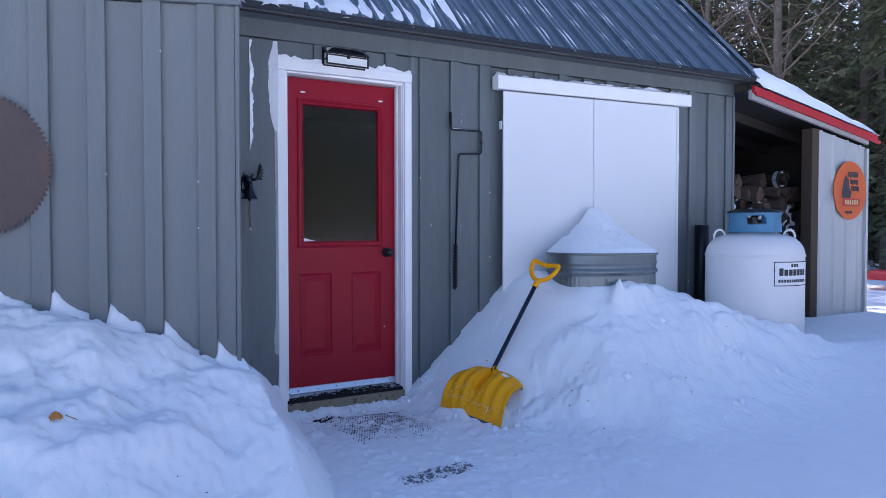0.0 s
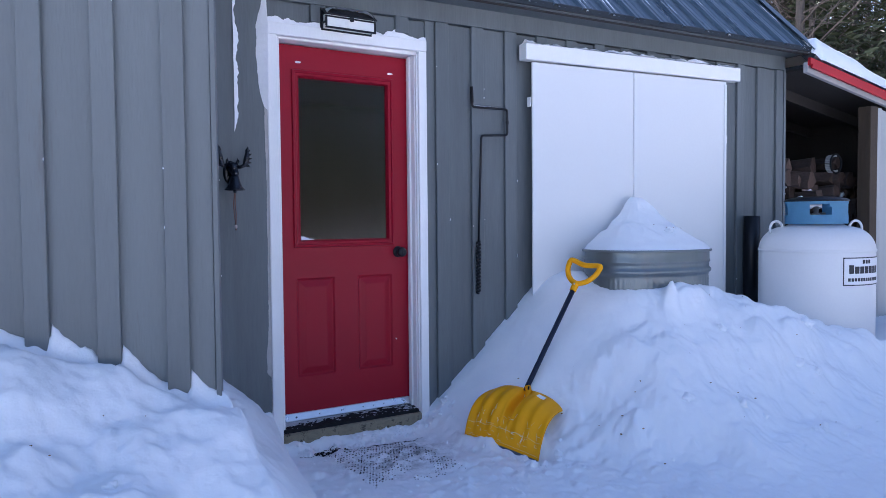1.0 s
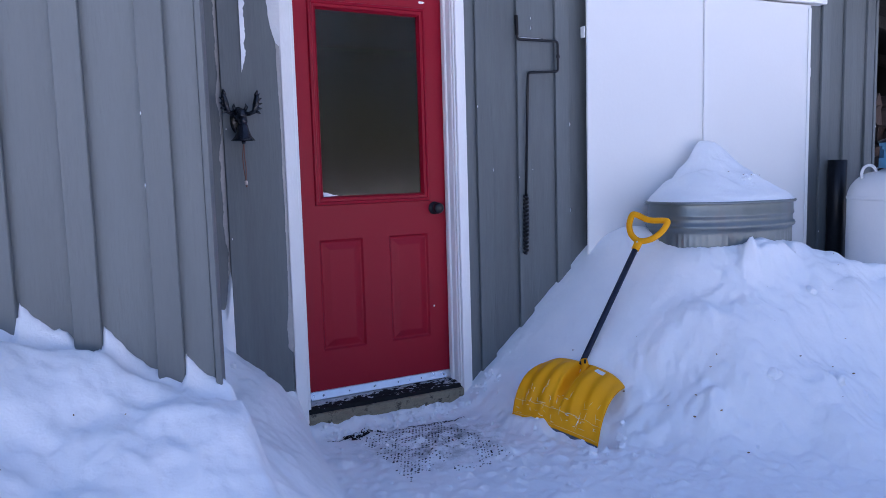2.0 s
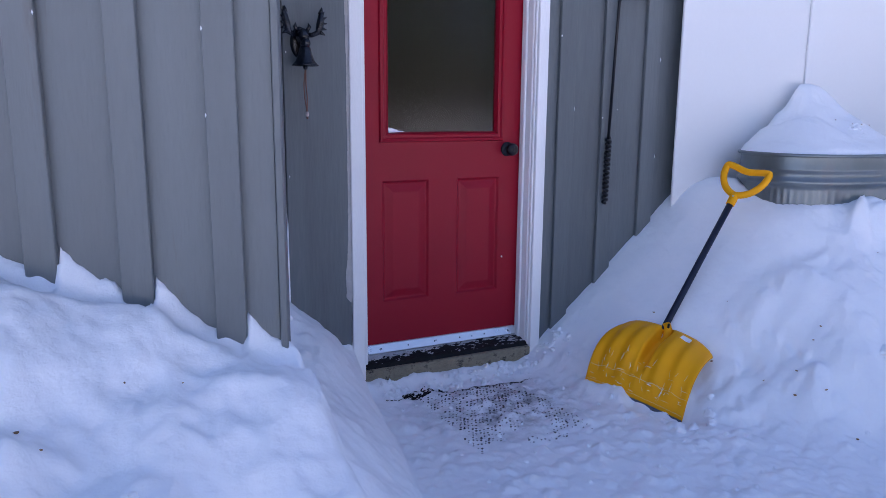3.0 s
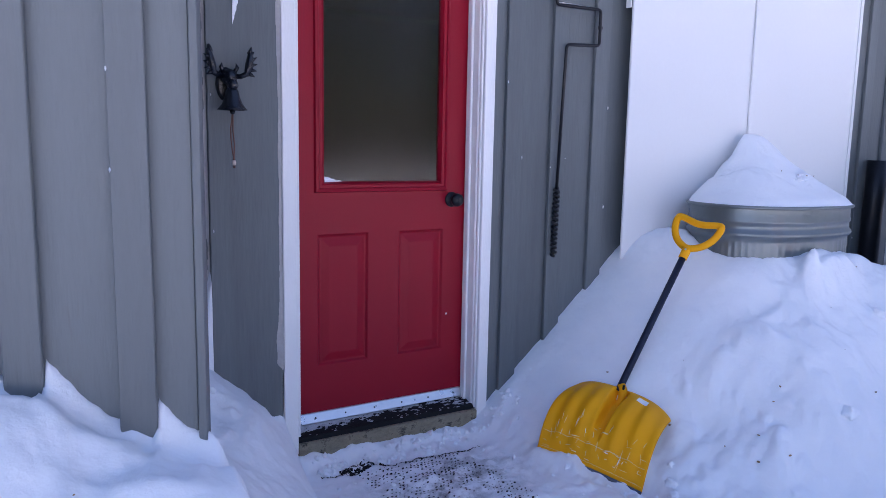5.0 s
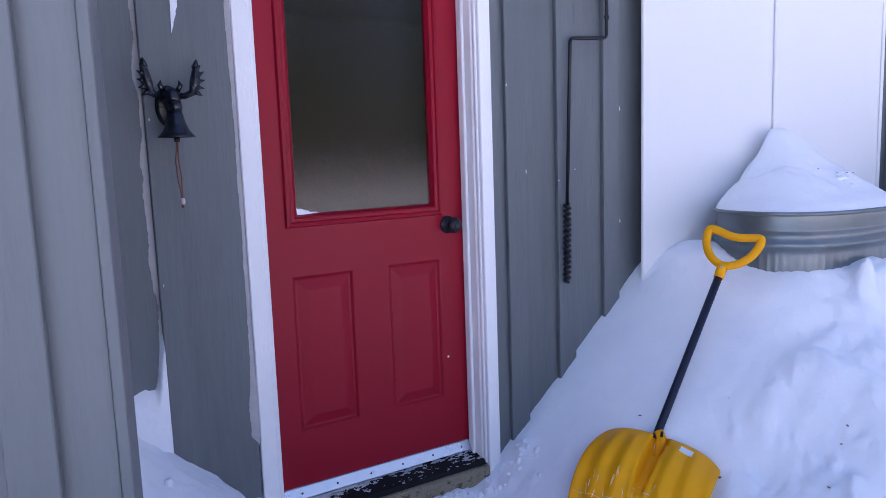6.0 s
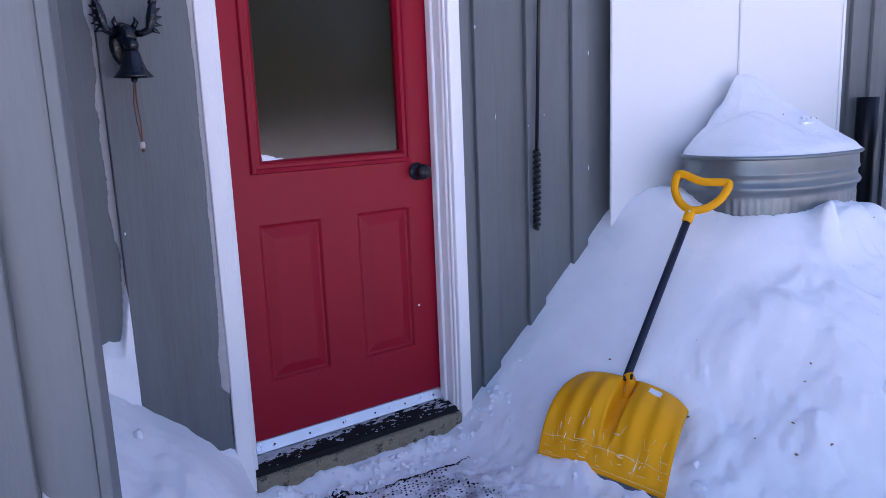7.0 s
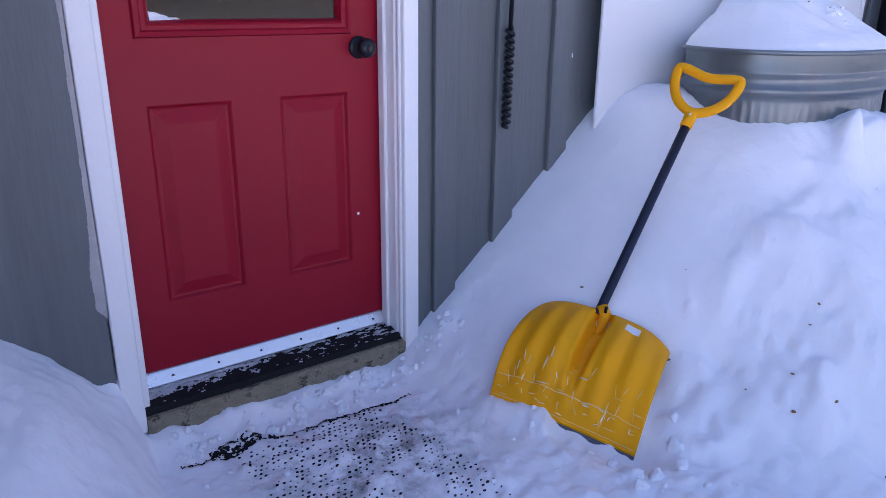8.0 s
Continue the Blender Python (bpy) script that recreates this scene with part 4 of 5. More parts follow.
body = [(-0.011, TZ - 0.004), (-0.010, TZ - 0.055), (-0.006, TZ - 0.066), (-0.006, TZ - 0.074), (-0.014, TZ - 0.084), (-0.012, TZ - 0.108),
        (-0.002, TZ - 0.118), (0.001, TZ - 0.128), (-0.004, TZ - 0.140), (-0.014, TZ - 0.146), (-0.016, TZ - 0.165), (-0.017, TZ - 0.185), (-0.018, 0.30), (-0.024, 0.30),
        (-0.020, TZ - 0.05)]
part("tank_wall", oval(body, 480, 0.0028), M_GALV, tub, "ribbed galvanised side", smooth=True)
part("rim", oval([(-0.012, TZ - 0.010), (0.000, TZ - 0.011), (0.005, TZ - 0.005), (0.003, TZ + 0.003), (-0.004, TZ + 0.005), (-0.014, TZ + 0.002), (-0.012, TZ - 0.010)]),
     M_GALV, tub, "rolled steel rim", smooth=True)
heap = bmesh.new()
n1, n2 = 120, 44
PX, PY, PZ = 2.43, -0.215, 1.235
rows = []
for j in range(n2 + 1):
    s = j / n2
    row = []
    for i in range(n1):
        a = 2 * math.pi * i / n1
        c, sn = math.cos(a), math.sin(a)
        ex = TX + (TA - 0.003 + 0.006 * noise.noise(Vector((c * 9, sn * 9, 1.3)))) * math.copysign(abs(c) ** 0.80, c)
        ey = min(TY + (TB - 0.001 + 0.006 * noise.noise(Vector((c * 9, sn * 9, 5.3)))) * math.copysign(abs(sn) ** 0.80, sn), BARN_Y - 0.02)
        x, y = PX + (ex - PX) * s, PY + (ey - PY) * s
        z = TZ + 0.012 + (PZ - TZ) * (0.80 * (1 - s ** 1.05) + 0.20 * math.exp(-(s / 0.24) ** 2)) - 0.045 * math.exp(-(s / 0.10) ** 2)
        z -= 0.012 * sstep(0.93, 1.0, s)
        z += (0.060 * fbm(x * 4.0, y * 4.0, 2.2, 2) + 0.012 * fbm(x * 14, y * 14, 6.2, 2)) * math.sin(math.pi * min(1, s + 0.12))
        row.append(heap.verts.new((x, y, z)))
    rows.append(row)
HEAP = [v.co.copy() for row in rows for v in row]


def heap_z(x, y):
    """Height of the heap on the tank, from its nearest corner."""
    return min(HEAP, key=lambda p: (p.x - x) ** 2 + (p.y - y) ** 2).z


for a, b in zip(rows, rows[1:]):
    for i in range(n1):
        k = (i + 1) % n1
        heap.faces.new((a[i], a[k], b[k], b[i]))
for x, y, z, r_ in ((2.36, -0.60, 0.945, 0.035), (2.41, -0.62, 0.935, 0.028), (2.32, -0.63, 0.935, 0.022), (2.46, -0.60, 0.935, 0.02)):
    gq = bmesh.ops.create_icosphere(heap, subdivisions=3, radius=r_, matrix=Matrix.Translation((x, y, z)) @ Matrix.Diagonal((1.3, 1, 0.7, 1)))
    for v in gq["verts"]:
        v.co += Vector((1, 1, 1)) * 0.014 * noise.noise(v.co * 34)
heap_ob = tagged(part("tank_snow", heap, M_SNOW2, smooth=True), "peaked heap of snow filling the stock tank", "snow")

# ---------------------------------------------------------------- snow shovel
sh = thing("snow_shovel", (0.95, -0.68, -0.13), "yellow plastic snow shovel leaning on the snow mound", "shovel")
P0 = Vector((0.930, -0.690, -0.128))
NK = Vector((1.178, -0.592, 0.122))
GR = Vector((1.578, -0.562, 0.690))
su = Vector((0.420, -0.895, -0.150)).normalized()
sv = (NK - P0)
sv -= su * sv.dot(su)
SL = sv.length
sv.normalize()
sn_ = sv.cross(su).normalized()
if sn_.dot(Vector((-1, -1.5, 0.3))) < 0:
    sn_ = -sn_
HALF = 0.222


def blade_at(w, s, off=0.0):
    """w across from -1 to 1, s from the cutting edge to the top."""
    bulge = 0.108 * math.sin(math.pi * min(1.15, 0.04 + s * 0.93)) - 0.012 + 0.016 * math.cos(w * 2.0)
    groove = 0.0070 * math.cos(w * 6.2 * math.pi / 1.0 * 0.98) * sstep(0.05, 0.2, s) * sstep(1.02, 0.85, s)
    mid = -0.075 * math.exp(-(w / (0.07 + 0.05 * s)) ** 4) * sstep(0.12, 0.60, s) * sstep(1.02, 0.92, s)
    tall = s * SL * 1.03 - 0.035 * abs(w) ** 3.5 * s
    wide = HALF * (1.0 - 0.05 * s * s)
    return P0 + su * (w * wide) + sv * tall + sn_ * (bulge + groove + mid + off - 0.03 * abs(w) ** 6 * s)


bl = bmesh.new()
nw, ns = 80, 30
front = [[bl.verts.new(blade_at(-1 + 2 * i / nw, j / ns)) for i in range(nw + 1)] for j in range(ns + 1)]
back = [[bl.verts.new(blade_at(-1 + 2 * i / nw, j / ns, -0.005)) for i in range(nw + 1)] for j in range(ns + 1)]
for j in range(ns):
    for i in range(nw):
        bl.faces.new((front[j][i], front[j][i + 1], front[j + 1][i + 1], front[j + 1][i]))
        bl.faces.new((back[j + 1][i], back[j + 1][i + 1], back[j][i + 1], back[j][i]))
for j in range(ns):
    bl.faces.new((front[j][0], front[j + 1][0], back[j + 1][0], back[j][0]))
    bl.faces.new((front[j][nw], back[j][nw], back[j + 1][nw], front[j + 1][nw]))
for i in range(nw):
    bl.faces.new((front[0][i], back[0][i], back[0][i + 1], front[0][i + 1]))
    bl.faces.new((front[ns][i], front[ns][i + 1], back[ns][i + 1], back[ns][i]))
blade = part("scoop", bl, M_YELLOW, sh, "scuffed yellow ribbed plastic scoop", smooth=True)
# frosted scuffs with rims of packed snow on the ribs
random.seed(5)
for k in range(64):
    w0, s0 = random.uniform(-0.94, 0.9), random.uniform(0.04, 0.22) if k % 3 else random.uniform(0.2, 0.42)
    along = random.random() < 0.4
    dw, ds = (random.uniform(0.05, 0.16), random.uniform(-0.01, 0.01)) if along else (random.uniform(-0.05, 0.05), random.uniform(0.03, 0.11))
    fat = random.choice((0.8, 1.1, 1.6, 2.6))
    part("scuff", tube([blade_at(w0 + dw * q, s0 + ds * q, 0.0004) for q in (0, 0.33, 0.66, 1)], [0.0002, 0.0007 * fat, 0.0006 * fat, 0.0002], 5), M_SNOW2 if k % 4 == 0 else M_SCUFF, blade, "pale scuff worn into the plastic")
for s0 in (0.045, 0.20):
    part("mould_line", tube([blade_at(-0.97 + 1.94 * q / 60, s0 + 0.004 * noise.noise(Vector((q * 0.4, s0 * 50, 0))), 0.0003) for q in range(61)], [0.0006 + 0.0011 * max(0, noise.noise(Vector((q * 0.3, 4.4, s0 * 9)))) for q in range(61)], 5), M_SCUFF, blade, "pale worn line across the scoop")
M_STRIP = material("worn_grey_strip", (0.085, 0.09, 0.11), 0.55, vary=0.3, scale=30, bump=0.2)
we = bmesh.new()
lo = [[blade_at(-1 + 2 * i / 40, s, o) for i in range(41)] for s, o in ((-0.11, -0.004), (-0.11, 0.003), (0.008, 0.004), (0.008, -0.009))]
lv = [[we.verts.new(p) for p in r] for r in lo]
for a in range(4):
    for i in range(40):
        we.faces.new((lv[a][i], lv[a][i + 1], lv[(a + 1) % 4][i + 1], lv[(a + 1) % 4][i]))
we.faces.new([lv[a][0] for a in range(4)])
we.faces.new([lv[a][40] for a in (3, 2, 1, 0)])
part("wear_strip", we, M_STRIP, blade, "dull grey wear strip")
stk = bmesh.new()
c0 = [[stk.verts.new(blade_at(0.36 + 0.20 * i / 6, 0.875 + 0.075 * j, 0.0012)) for i in range(7)] for j in (0, 1)]
for i in range(6):
    stk.faces.new((c0[0][i], c0[0][i + 1], c0[1][i + 1], c0[1][i]))
r = bmesh.ops.extrude_face_region(stk, geom=stk.faces[:])
for v in r["geom"]:
    if isinstance(v, bmesh.types.BMVert):
        v.co += sn_ * 0.0006
part("sticker", stk, M_LABEL, blade, "small pale sticker")
ax = (GR - NK).normalized()
top_mid = blade_at(0, 0.98)
sock = tube([blade_at(0, 0.80, 0.000), blade_at(0, 0.90, 0.008), top_mid + sn_ * 0.006, NK + ax * 0.028], [0.008, 0.016, 0.019, 0.0185], 14)
part("socket", sock, M_YELLOW, sh, smooth=True)
part("socket_slot", tube([blade_at(0, 0.94, 0.022), blade_at(0, 1.02, 0.024)], [0.006, 0.005], 8), M_BLACK, sh)
part("shaft", tube([NK, NK + ax * 0.02, GR - ax * 0.01], 0.0145, 16), M_SHAFT, sh, "dark coated shaft", smooth=True)
gside = (Vector((1.783, -0.576, 0.800)) - Vector((1.694, -0.369, 0.812)))
gside = (gside - ax * gside.dot(ax)).normalized()
G0 = GR
loop = [G0 + ax * 0.008, G0 + ax * 0.032 + gside * 0.055, G0 + ax * 0.082 + gside * 0.090, G0 + ax * 0.138 + gside * 0.099, G0 + ax * 0.147 + gside * 0.078, G0 + ax * 0.132,
        G0 + ax * 0.147 - gside * 0.078, G0 + ax * 0.138 - gside * 0.099, G0 + ax * 0.082 - gside * 0.090, G0 + ax * 0.032 - gside * 0.055]


def smooth_loop(pts, n=5):
    out = []
    m = len(pts)
    for i in range(m):
        p0, p1, p2, p3 = pts[i - 1], pts[i], pts[(i + 1) % m], pts[(i + 2) % m]
        for k in range(n):
            t = k / n
            out.append(0.5 * ((2 * p1) + (p2 - p0) * t + (2 * p0 - 5 * p1 + 4 * p2 - p3) * t * t + (3 * p1 - p0 - 3 * p2 + p3) * t ** 3))
    return out


grip = tube(smooth_loop(loop), 0.0155, 12, closed=True)
tube([G0 - ax * 0.045, G0 - ax * 0.01, G0 + ax * 0.012], [0.019, 0.020, 0.016], 14, grip)
part("d_grip", grip, M_YELLOW, sh, "yellow D-shaped grip", smooth=True)
rv = bmesh.new()
bmesh.ops.create_uvsphere(rv, u_segments=10, v_segments=6, radius=0.005, matrix=Matrix.Translation(G0 - ax * 0.012 + sn_ * 0.019))
part("rivet", rv, M_ALU, sh, smooth=True)

# ---------------------------------------------------------------- gas tank
gt = thing("gas_tank", (3.74, -0.71, 0.05), "white upright gas tank with blue collar, set in snow", "gas tank")
CX, CY = 3.74, -0.71
GRD = 0.379
prof = [(0, -0.05), (0.34, -0.05), (GRD, 0.02), (GRD, 0.60)]
for k in range(1, 13):
    a = k / 12 * math.pi / 2
    prof.append((GRD - 0.17 * (1 - math.cos(a)), 0.83 + 0.17 * math.sin(a)))
prof += [(0.15, 1.028), (0.0, 1.04)]
part("vessel", lathe(prof, (CX, CY, 0), 72), M_TANK, gt, smooth=True)
weld = lathe([(GRD + 0.001, 0.825), (GRD + 0.004, 0.83), (GRD + 0.004, 0.84), (GRD + 0.0005, 0.845)], (CX, CY, 0), 72)
part("weld_seam", weld, M_TANK, gt, smooth=True)


def collar(z0, z1, r, cut):
    """Thin ring with hand holes."""
    bm = bmesh.new()
    n = 72
    zs = [z0, z0 + (z1 - z0) * 0.22, z0 + (z1 - z0) * 0.38, z0 + (z1 - z0) * 0.72, z0 + (z1 - z0) * 0.85, z1]
    outer = [[bm.verts.new((CX + r * math.cos(2 * math.pi * i / n), CY + r * math.sin(2 * math.pi * i / n), z)) for i in range(n)] for z in zs]
    for j in range(len(zs) - 1):
        for i in range(n):
            deg = (i + 0.5) / n * 360
            if j in (2, 3) and any(a + (4 if j == 3 else 0) < deg < b - (4 if j == 3 else 0) for a, b in cut):
                continue
            k = (i + 1) % n
            bm.faces.new((outer[j][i], outer[j][k], outer[j + 1][k], outer[j + 1][i]))
    geo = bmesh.ops.solidify(bm, geom=bm.faces[:], thickness=0.006)
    return bm


part("collar", collar(1.02, 1.185, 0.205, ((198, 238), (288, 328), (18, 58), (108, 148))), M_BLUE, gt, "blue steel collar with hand holes", smooth=False)
part("collar_cap", lathe([(0, 1.215), (0.12, 1.212), (0.19, 1.200), (0.215, 1.186), (0.212, 1.178), (0, 1.176)], (CX, CY, 0), 48), M_BLACK, gt, "black plastic cap", smooth=True)
part("valve", lathe([(0, 1.04), (0.028, 1.04), (0.028, 1.09), (0.015, 1.10), (0.02, 1.14), (0, 1.145)], (CX, CY, 0), 16), M_ALU, gt, smooth=True)
vdir = Vector((0.53, 0.85, 0))
vside = Vector((0.85, -0.53, 0))
for sgn in (-1, 1):
    c = Vector((CX, CY, 0.985)) + vside * sgn * 0.285
    part("lifting_lug", tube([c + vside * (0.045 * math.cos(a)) + Vector((0, 0, 0.055 * math.sin(a))) for a in np.linspace(-0.5, 3.64, 16)], 0.009, 8),
         M_TANK, gt, smooth=True)
# decal curved round the vessel


def decal(a0, a1, z0, z1, off):
    bm = bmesh.new()
    n = max(2, int(abs(a1 - a0) / 2.5))
    cols = []
    for i in range(n + 1):
        a = radians(a0 + (a1 - a0) * i / n)
        cols.append([bm.verts.new((CX + (GRD + o) * math.cos(a), CY + (GRD + o) * math.sin(a), z)) for o, z in ((off, z0), (off, z1), (off - 0.002, z1), (off - 0.002, z0))])
    for a, b in zip(cols, cols[1:]):
        for k in range(4):
            bm.faces.new((a[k], b[k], b[(k + 1) % 4], a[(k + 1) % 4]))
    bm.faces.new(cols[0])
    bm.faces.new(cols[-1][::-1])
    return bm


A0, A1 = 237, 296
part("decal_border", decal(A0, A1, 0.605, 0.795, 0.0015), M_INK, gt, "black decal border")
dc = part("decal", decal(A0 + 1.0, A1 - 1.0, 0.612, 0.788, 0.003), M_LABEL, gt, "white decal with dark bars")
for a, wide, gap, n, z0, z1 in ((A0 + 22, 3.0, 4.2, 3, 0.752, 0.778), (A0 + 6, 5.2, 6.4, 7, 0.686, 0.734), (A0 + 5, 2.6, 3.6, 13, 0.634, 0.656)):
    for k in range(n):
        part("print_bar", decal(a + k * gap, a + k * gap + wide, z0, z1 + (0.010 if n == 7 and k == 0 else 0.0), 0.0045), M_INK, dc)
hose = tube(arc_pts([(CX + 0.05, CY + 0.1, 1.08), (CX + 0.32, CY + 0.02, 1.10), (CX + 0.42, CY + 0.05, 0.85), (CX + 0.44, CY + 0.10, 0.1)], 0.09, 6), 0.011, 8)
part("hose", hose, M_GREYBOX, gt, "grey supply hose", smooth=True)
# black cylinder that makes the dark upright band left of the tank
reg = thing("black_downpipe", (3.765, -0.17, 0.4), "black upright cylinder between the grey wall and the gas tank", "pipe")
part("pipe", tube([(3.765, -0.170, 0.25), (3.765, -0.170, 0.80), (3.77, -0.170, 1.08)], 0.060, 18), M_BLACK, reg, smooth=True)

# ---------------------------------------------------------------- saw blade on the wing wall
sw = thing("saw_blade", (CORNER.x - 1.12 * ca, CORNER.y + 1.12 * sa, 1.33), "large rusty circular saw blade hung on grey battens", "saw blade", turn=WING_TURN)
sb = bmesh.new()
R, NT = 0.318, 84
outl = []
for k in range(NT):
    a = 2 * math.pi * k / NT
    outl.append((R - 0.012, a))
    outl.append((R + 0.006, a + 2 * math.pi / NT * 0.25))
fr_, bk_ = [], []
for r_, a in outl:
    fr_.append(sb.verts.new((r_ * math.cos(a), -0.028, r_ * math.sin(a))))
    bk_.append(sb.verts.new((r_ * math.cos(a), -0.0235, r_ * math.sin(a))))
cf, cb = [sb.verts.new((0.028 * math.cos(2 * math.pi * k / (2 * NT)), -0.028, 0.028 * math.sin(2 * math.pi * k / (2 * NT)))) for k in range(2 * NT)], None
cb = [sb.verts.new((v.co.x, -0.0235, v.co.z)) for v in cf]
for k in range(2 * NT):
    j = (k + 1) % (2 * NT)
    sb.faces.new((cf[k], cf[j], fr_[j], fr_[k]))
    sb.faces.new((fr_[k], fr_[j], bk_[j], bk_[k]))
    sb.faces.new((bk_[k], bk_[j], cb[j], cb[k]))
    sb.faces.new((cb[k], cb[j], cf[j], cf[k]))
part("blade_disc", sb, M_RUST, sw, local=True)
hub = lathe([(0, 0.016), (0.02, 0.014), (0.026, 0.004), (0.026, -0.024)], n=20)
hub.transform(pose(0, -0.024, 0, 90, 0, 0))
part("hanger_bolt", hub, M_BLACK, sw, local=True)

# ---------------------------------------------------------------- doorstep mat
mat_t = thing("door_mat", (0.40, -0.50, -0.16), "black studded rubber mat under a skin of trodden snow", "mat")
mm = box(0.12, 0.62, -0.84, -0.272, -0.190, -0.176, 0.003)
part("mat_base", mm, M_RUBBER, mat_t)
stud = bmesh.new()
random.seed(11)
for i in range(30):
    for j in range(34):
        x, y = 0.135 + i * 0.0168 + (j % 2) * 0.0084, -0.83 + j * 0.0165
        if x > 0.555 + 0.22 * (-0.28 - y) or y > -0.275:
            continue
        z = snow_height(x, y)
        z += random.uniform(-0.003, 0.002)
        keep = fbm(x * 6, y * 6, 3.0, 3) + 0.60 * sstep(-0.70, -0.42, y) - 0.20 + 0.15 * sstep(0.3, 0.45, x)
        if keep > -0.08 and random.random() < 0.92:
            r_ = random.uniform(0.0018, 0.0037)
            x, y = x + random.uniform(-0.002, 0.002), y + random.uniform(-0.002, 0.002)
            lathe([(0, z + 0.002), (r_, z + 0.0014), (r_ * 1.1, -0.177)], (x, y, 0), 6, stud, (1.45, 0.9))
part("stud", stud, M_RUBBER, mat_t, "rubber studs showing through snow", kind="stuff")
# joint of the paving in front of the sill, swept nearly bare
jt = patch((0.0, -0.165, -0.150), (0.70, -0.03, 0), (0, -0.13, 0), (0, 0, 1), 420, 80,
           lambda s, t: 0.010 * (0.30 - abs(t - 0.66) * 15 + 1.1 * fbm(s * 100, t * 18, 4.4, 3) + 0.25 * fbm(s * 9, t * 3, 8.4, 2) - 0.5 * sstep(0.8, 1.0, s))
           + 0.010 * max(0.0, 1.6 * math.exp(-((s - 0.20 - 0.12 * (0.66 - t)) / 0.085) ** 2 - ((t - 0.46) / 0.28) ** 2) - 0.15) * ((5.0 if t < 0.7 else 0.5) + 22 * fbm(s * 60, t * 14, 1.4, 3)))
for v in jt.verts:
    v.co.z = min(v.co.z, -0.147)
    v.co.z = max(v.co.z, snow_height(v.co.x, v.co.y) + 0.0015)
tagged(part("paving_joint", jt, M_RUBBER, smooth=True), "dark wet joint swept bare in the doorstep snow", "paving", kind="stuff")
pt = patch((0.02, -1.55, -0.15), (0.42, 0.05, 0), (0, 0.14, 0), (0, 0, 1), 240, 90,
           lambda s, t: min(0.003, 0.002 + 0.008 * (0.06 - abs(t - 0.5) * 0.6 - abs(s - 0.5) * 0.6 + 0.55 * fbm(s * 7, t * 7, 9.4, 3) + 1.0 * fbm(s * 34, t * 14, 2.4, 3)) - 0.002))
for v in pt.verts:
    v.co.z = max(v.co.z, snow_height(v.co.x, v.co.y) + 0.001)
tagged(part("bare_paving", pt, M_SLUSH, smooth=True), "small dark patch of bare wet paving in the snow", "paving", kind="stuff")

# ---------------------------------------------------------------- woodshed
shed = thing("woodshed", (5.2, 0.6, 0.15), "open woodshed with white ribbed metal, red trim and snowy roof", "shed")
SY = -0.36


def roof_z(x):
    return 2.30 - 0.150 * (x - 4.15)


def sloped(x0, x1, y0, y1, a, b):
    """A board that follows the fall of the shed roof; a, b: heights above its line."""
    bm = bmesh.new()
    q = [bm.verts.new((x, y, roof_z(x) + z)) for x in (x0, x1) for y, z in ((y0, a), (y1, a), (y1, b), (y0, b))]
    for f in ((0, 1, 2, 3), (7, 6, 5, 4), (0, 4, 5, 1), (1, 5, 6, 2), (2, 6, 7, 3), (3, 7, 4, 0)):
        bm.faces.new([q[k] for k in f])
    return bm


part("fascia", sloped(4.175, 6.23, SY - 0.03, SY - 0.005, -0.042, 0.016), M_SHEDRED, shed, "red metal fascia")
part("drip_trim", sloped(4.175, 6.24, SY - 0.05, SY - 0.031, -0.068, -0.038), M_SHEDRED, shed, "red folded drip trim")
part("roof_sheet", sloped(4.285, 6.22, SY - 0.004, 2.6, -0.012, 0.010), M_DRIP, shed)
part("soffit_board", sloped(4.175, 6.10, SY - 0.004, SY + 0.03, -0.095, -0.014), M_SHEDWHITE, shed, "white board under the fascia")
for k in range(4):
    part("rafter", sloped(4.285, 6.10, 0.15 + 0.6 * k, 0.19 + 0.6 * k, -0.12, -0.013), M_DARKWOOD, shed)
rsn = patch((4.29, SY - 0.045, roof_z(4.29) + 0.02), (1.96, 0, roof_z(6.25) - roof_z(4.29)), (0, 2.6, 0), (0, 0, 1), 90, 60,
            lambda s, t: (0.215 - 0.150 * s + 0.02 * fbm(s * 5, t * 5, 4, 3)) * min(1.0, sstep(-0.004, 0.03, t)) * sstep(1.0, 0.96, s) * sstep(-0.02, 0.03, s) + 0.001)
# dark deck added to keep the underside of the roof sheet in shade
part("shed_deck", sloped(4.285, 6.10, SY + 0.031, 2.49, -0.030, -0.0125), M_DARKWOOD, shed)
part("roof_snow", rsn, M_SNOW2, shed, "thick smooth blanket of snow", smooth=True)
part("post", box(5.13, 5.245, SY + 0.01, SY + 0.12, 0.05, roof_z(5.2) - 0.131, 0.004), M_POST, shed, "weathered timber corner post")


def ribbed(x0, x1, y, z0, ztop):
    bm = bmesh.new()
    n = int((x1 - x0) / 0.0125)
    cols = []
    for k in range(n + 1):
        x = x0 + (x1 - x0) * k / n
        p = (x - x0) % 0.23
        d = max(0.0, 1 - max(0.0, abs(p - 0.03) - 0.012) / 0.014) * 0.020
        cols.append([bm.verts.new((x, y - d, z0)), bm.verts.new((x, y - d, ztop(x))), bm.verts.new((x, y - d + 0.006, ztop(x))), bm.verts.new((x, y - d + 0.006, z0))])
    for a, b in zip(cols, cols[1:]):
        for k in range(4):
            bm.faces.new((a[k], b[k], b[(k + 1) % 4], a[(k + 1) % 4]))
    bm.faces.new(cols[0])
    bm.faces.new(cols[-1][::-1])
    return bm


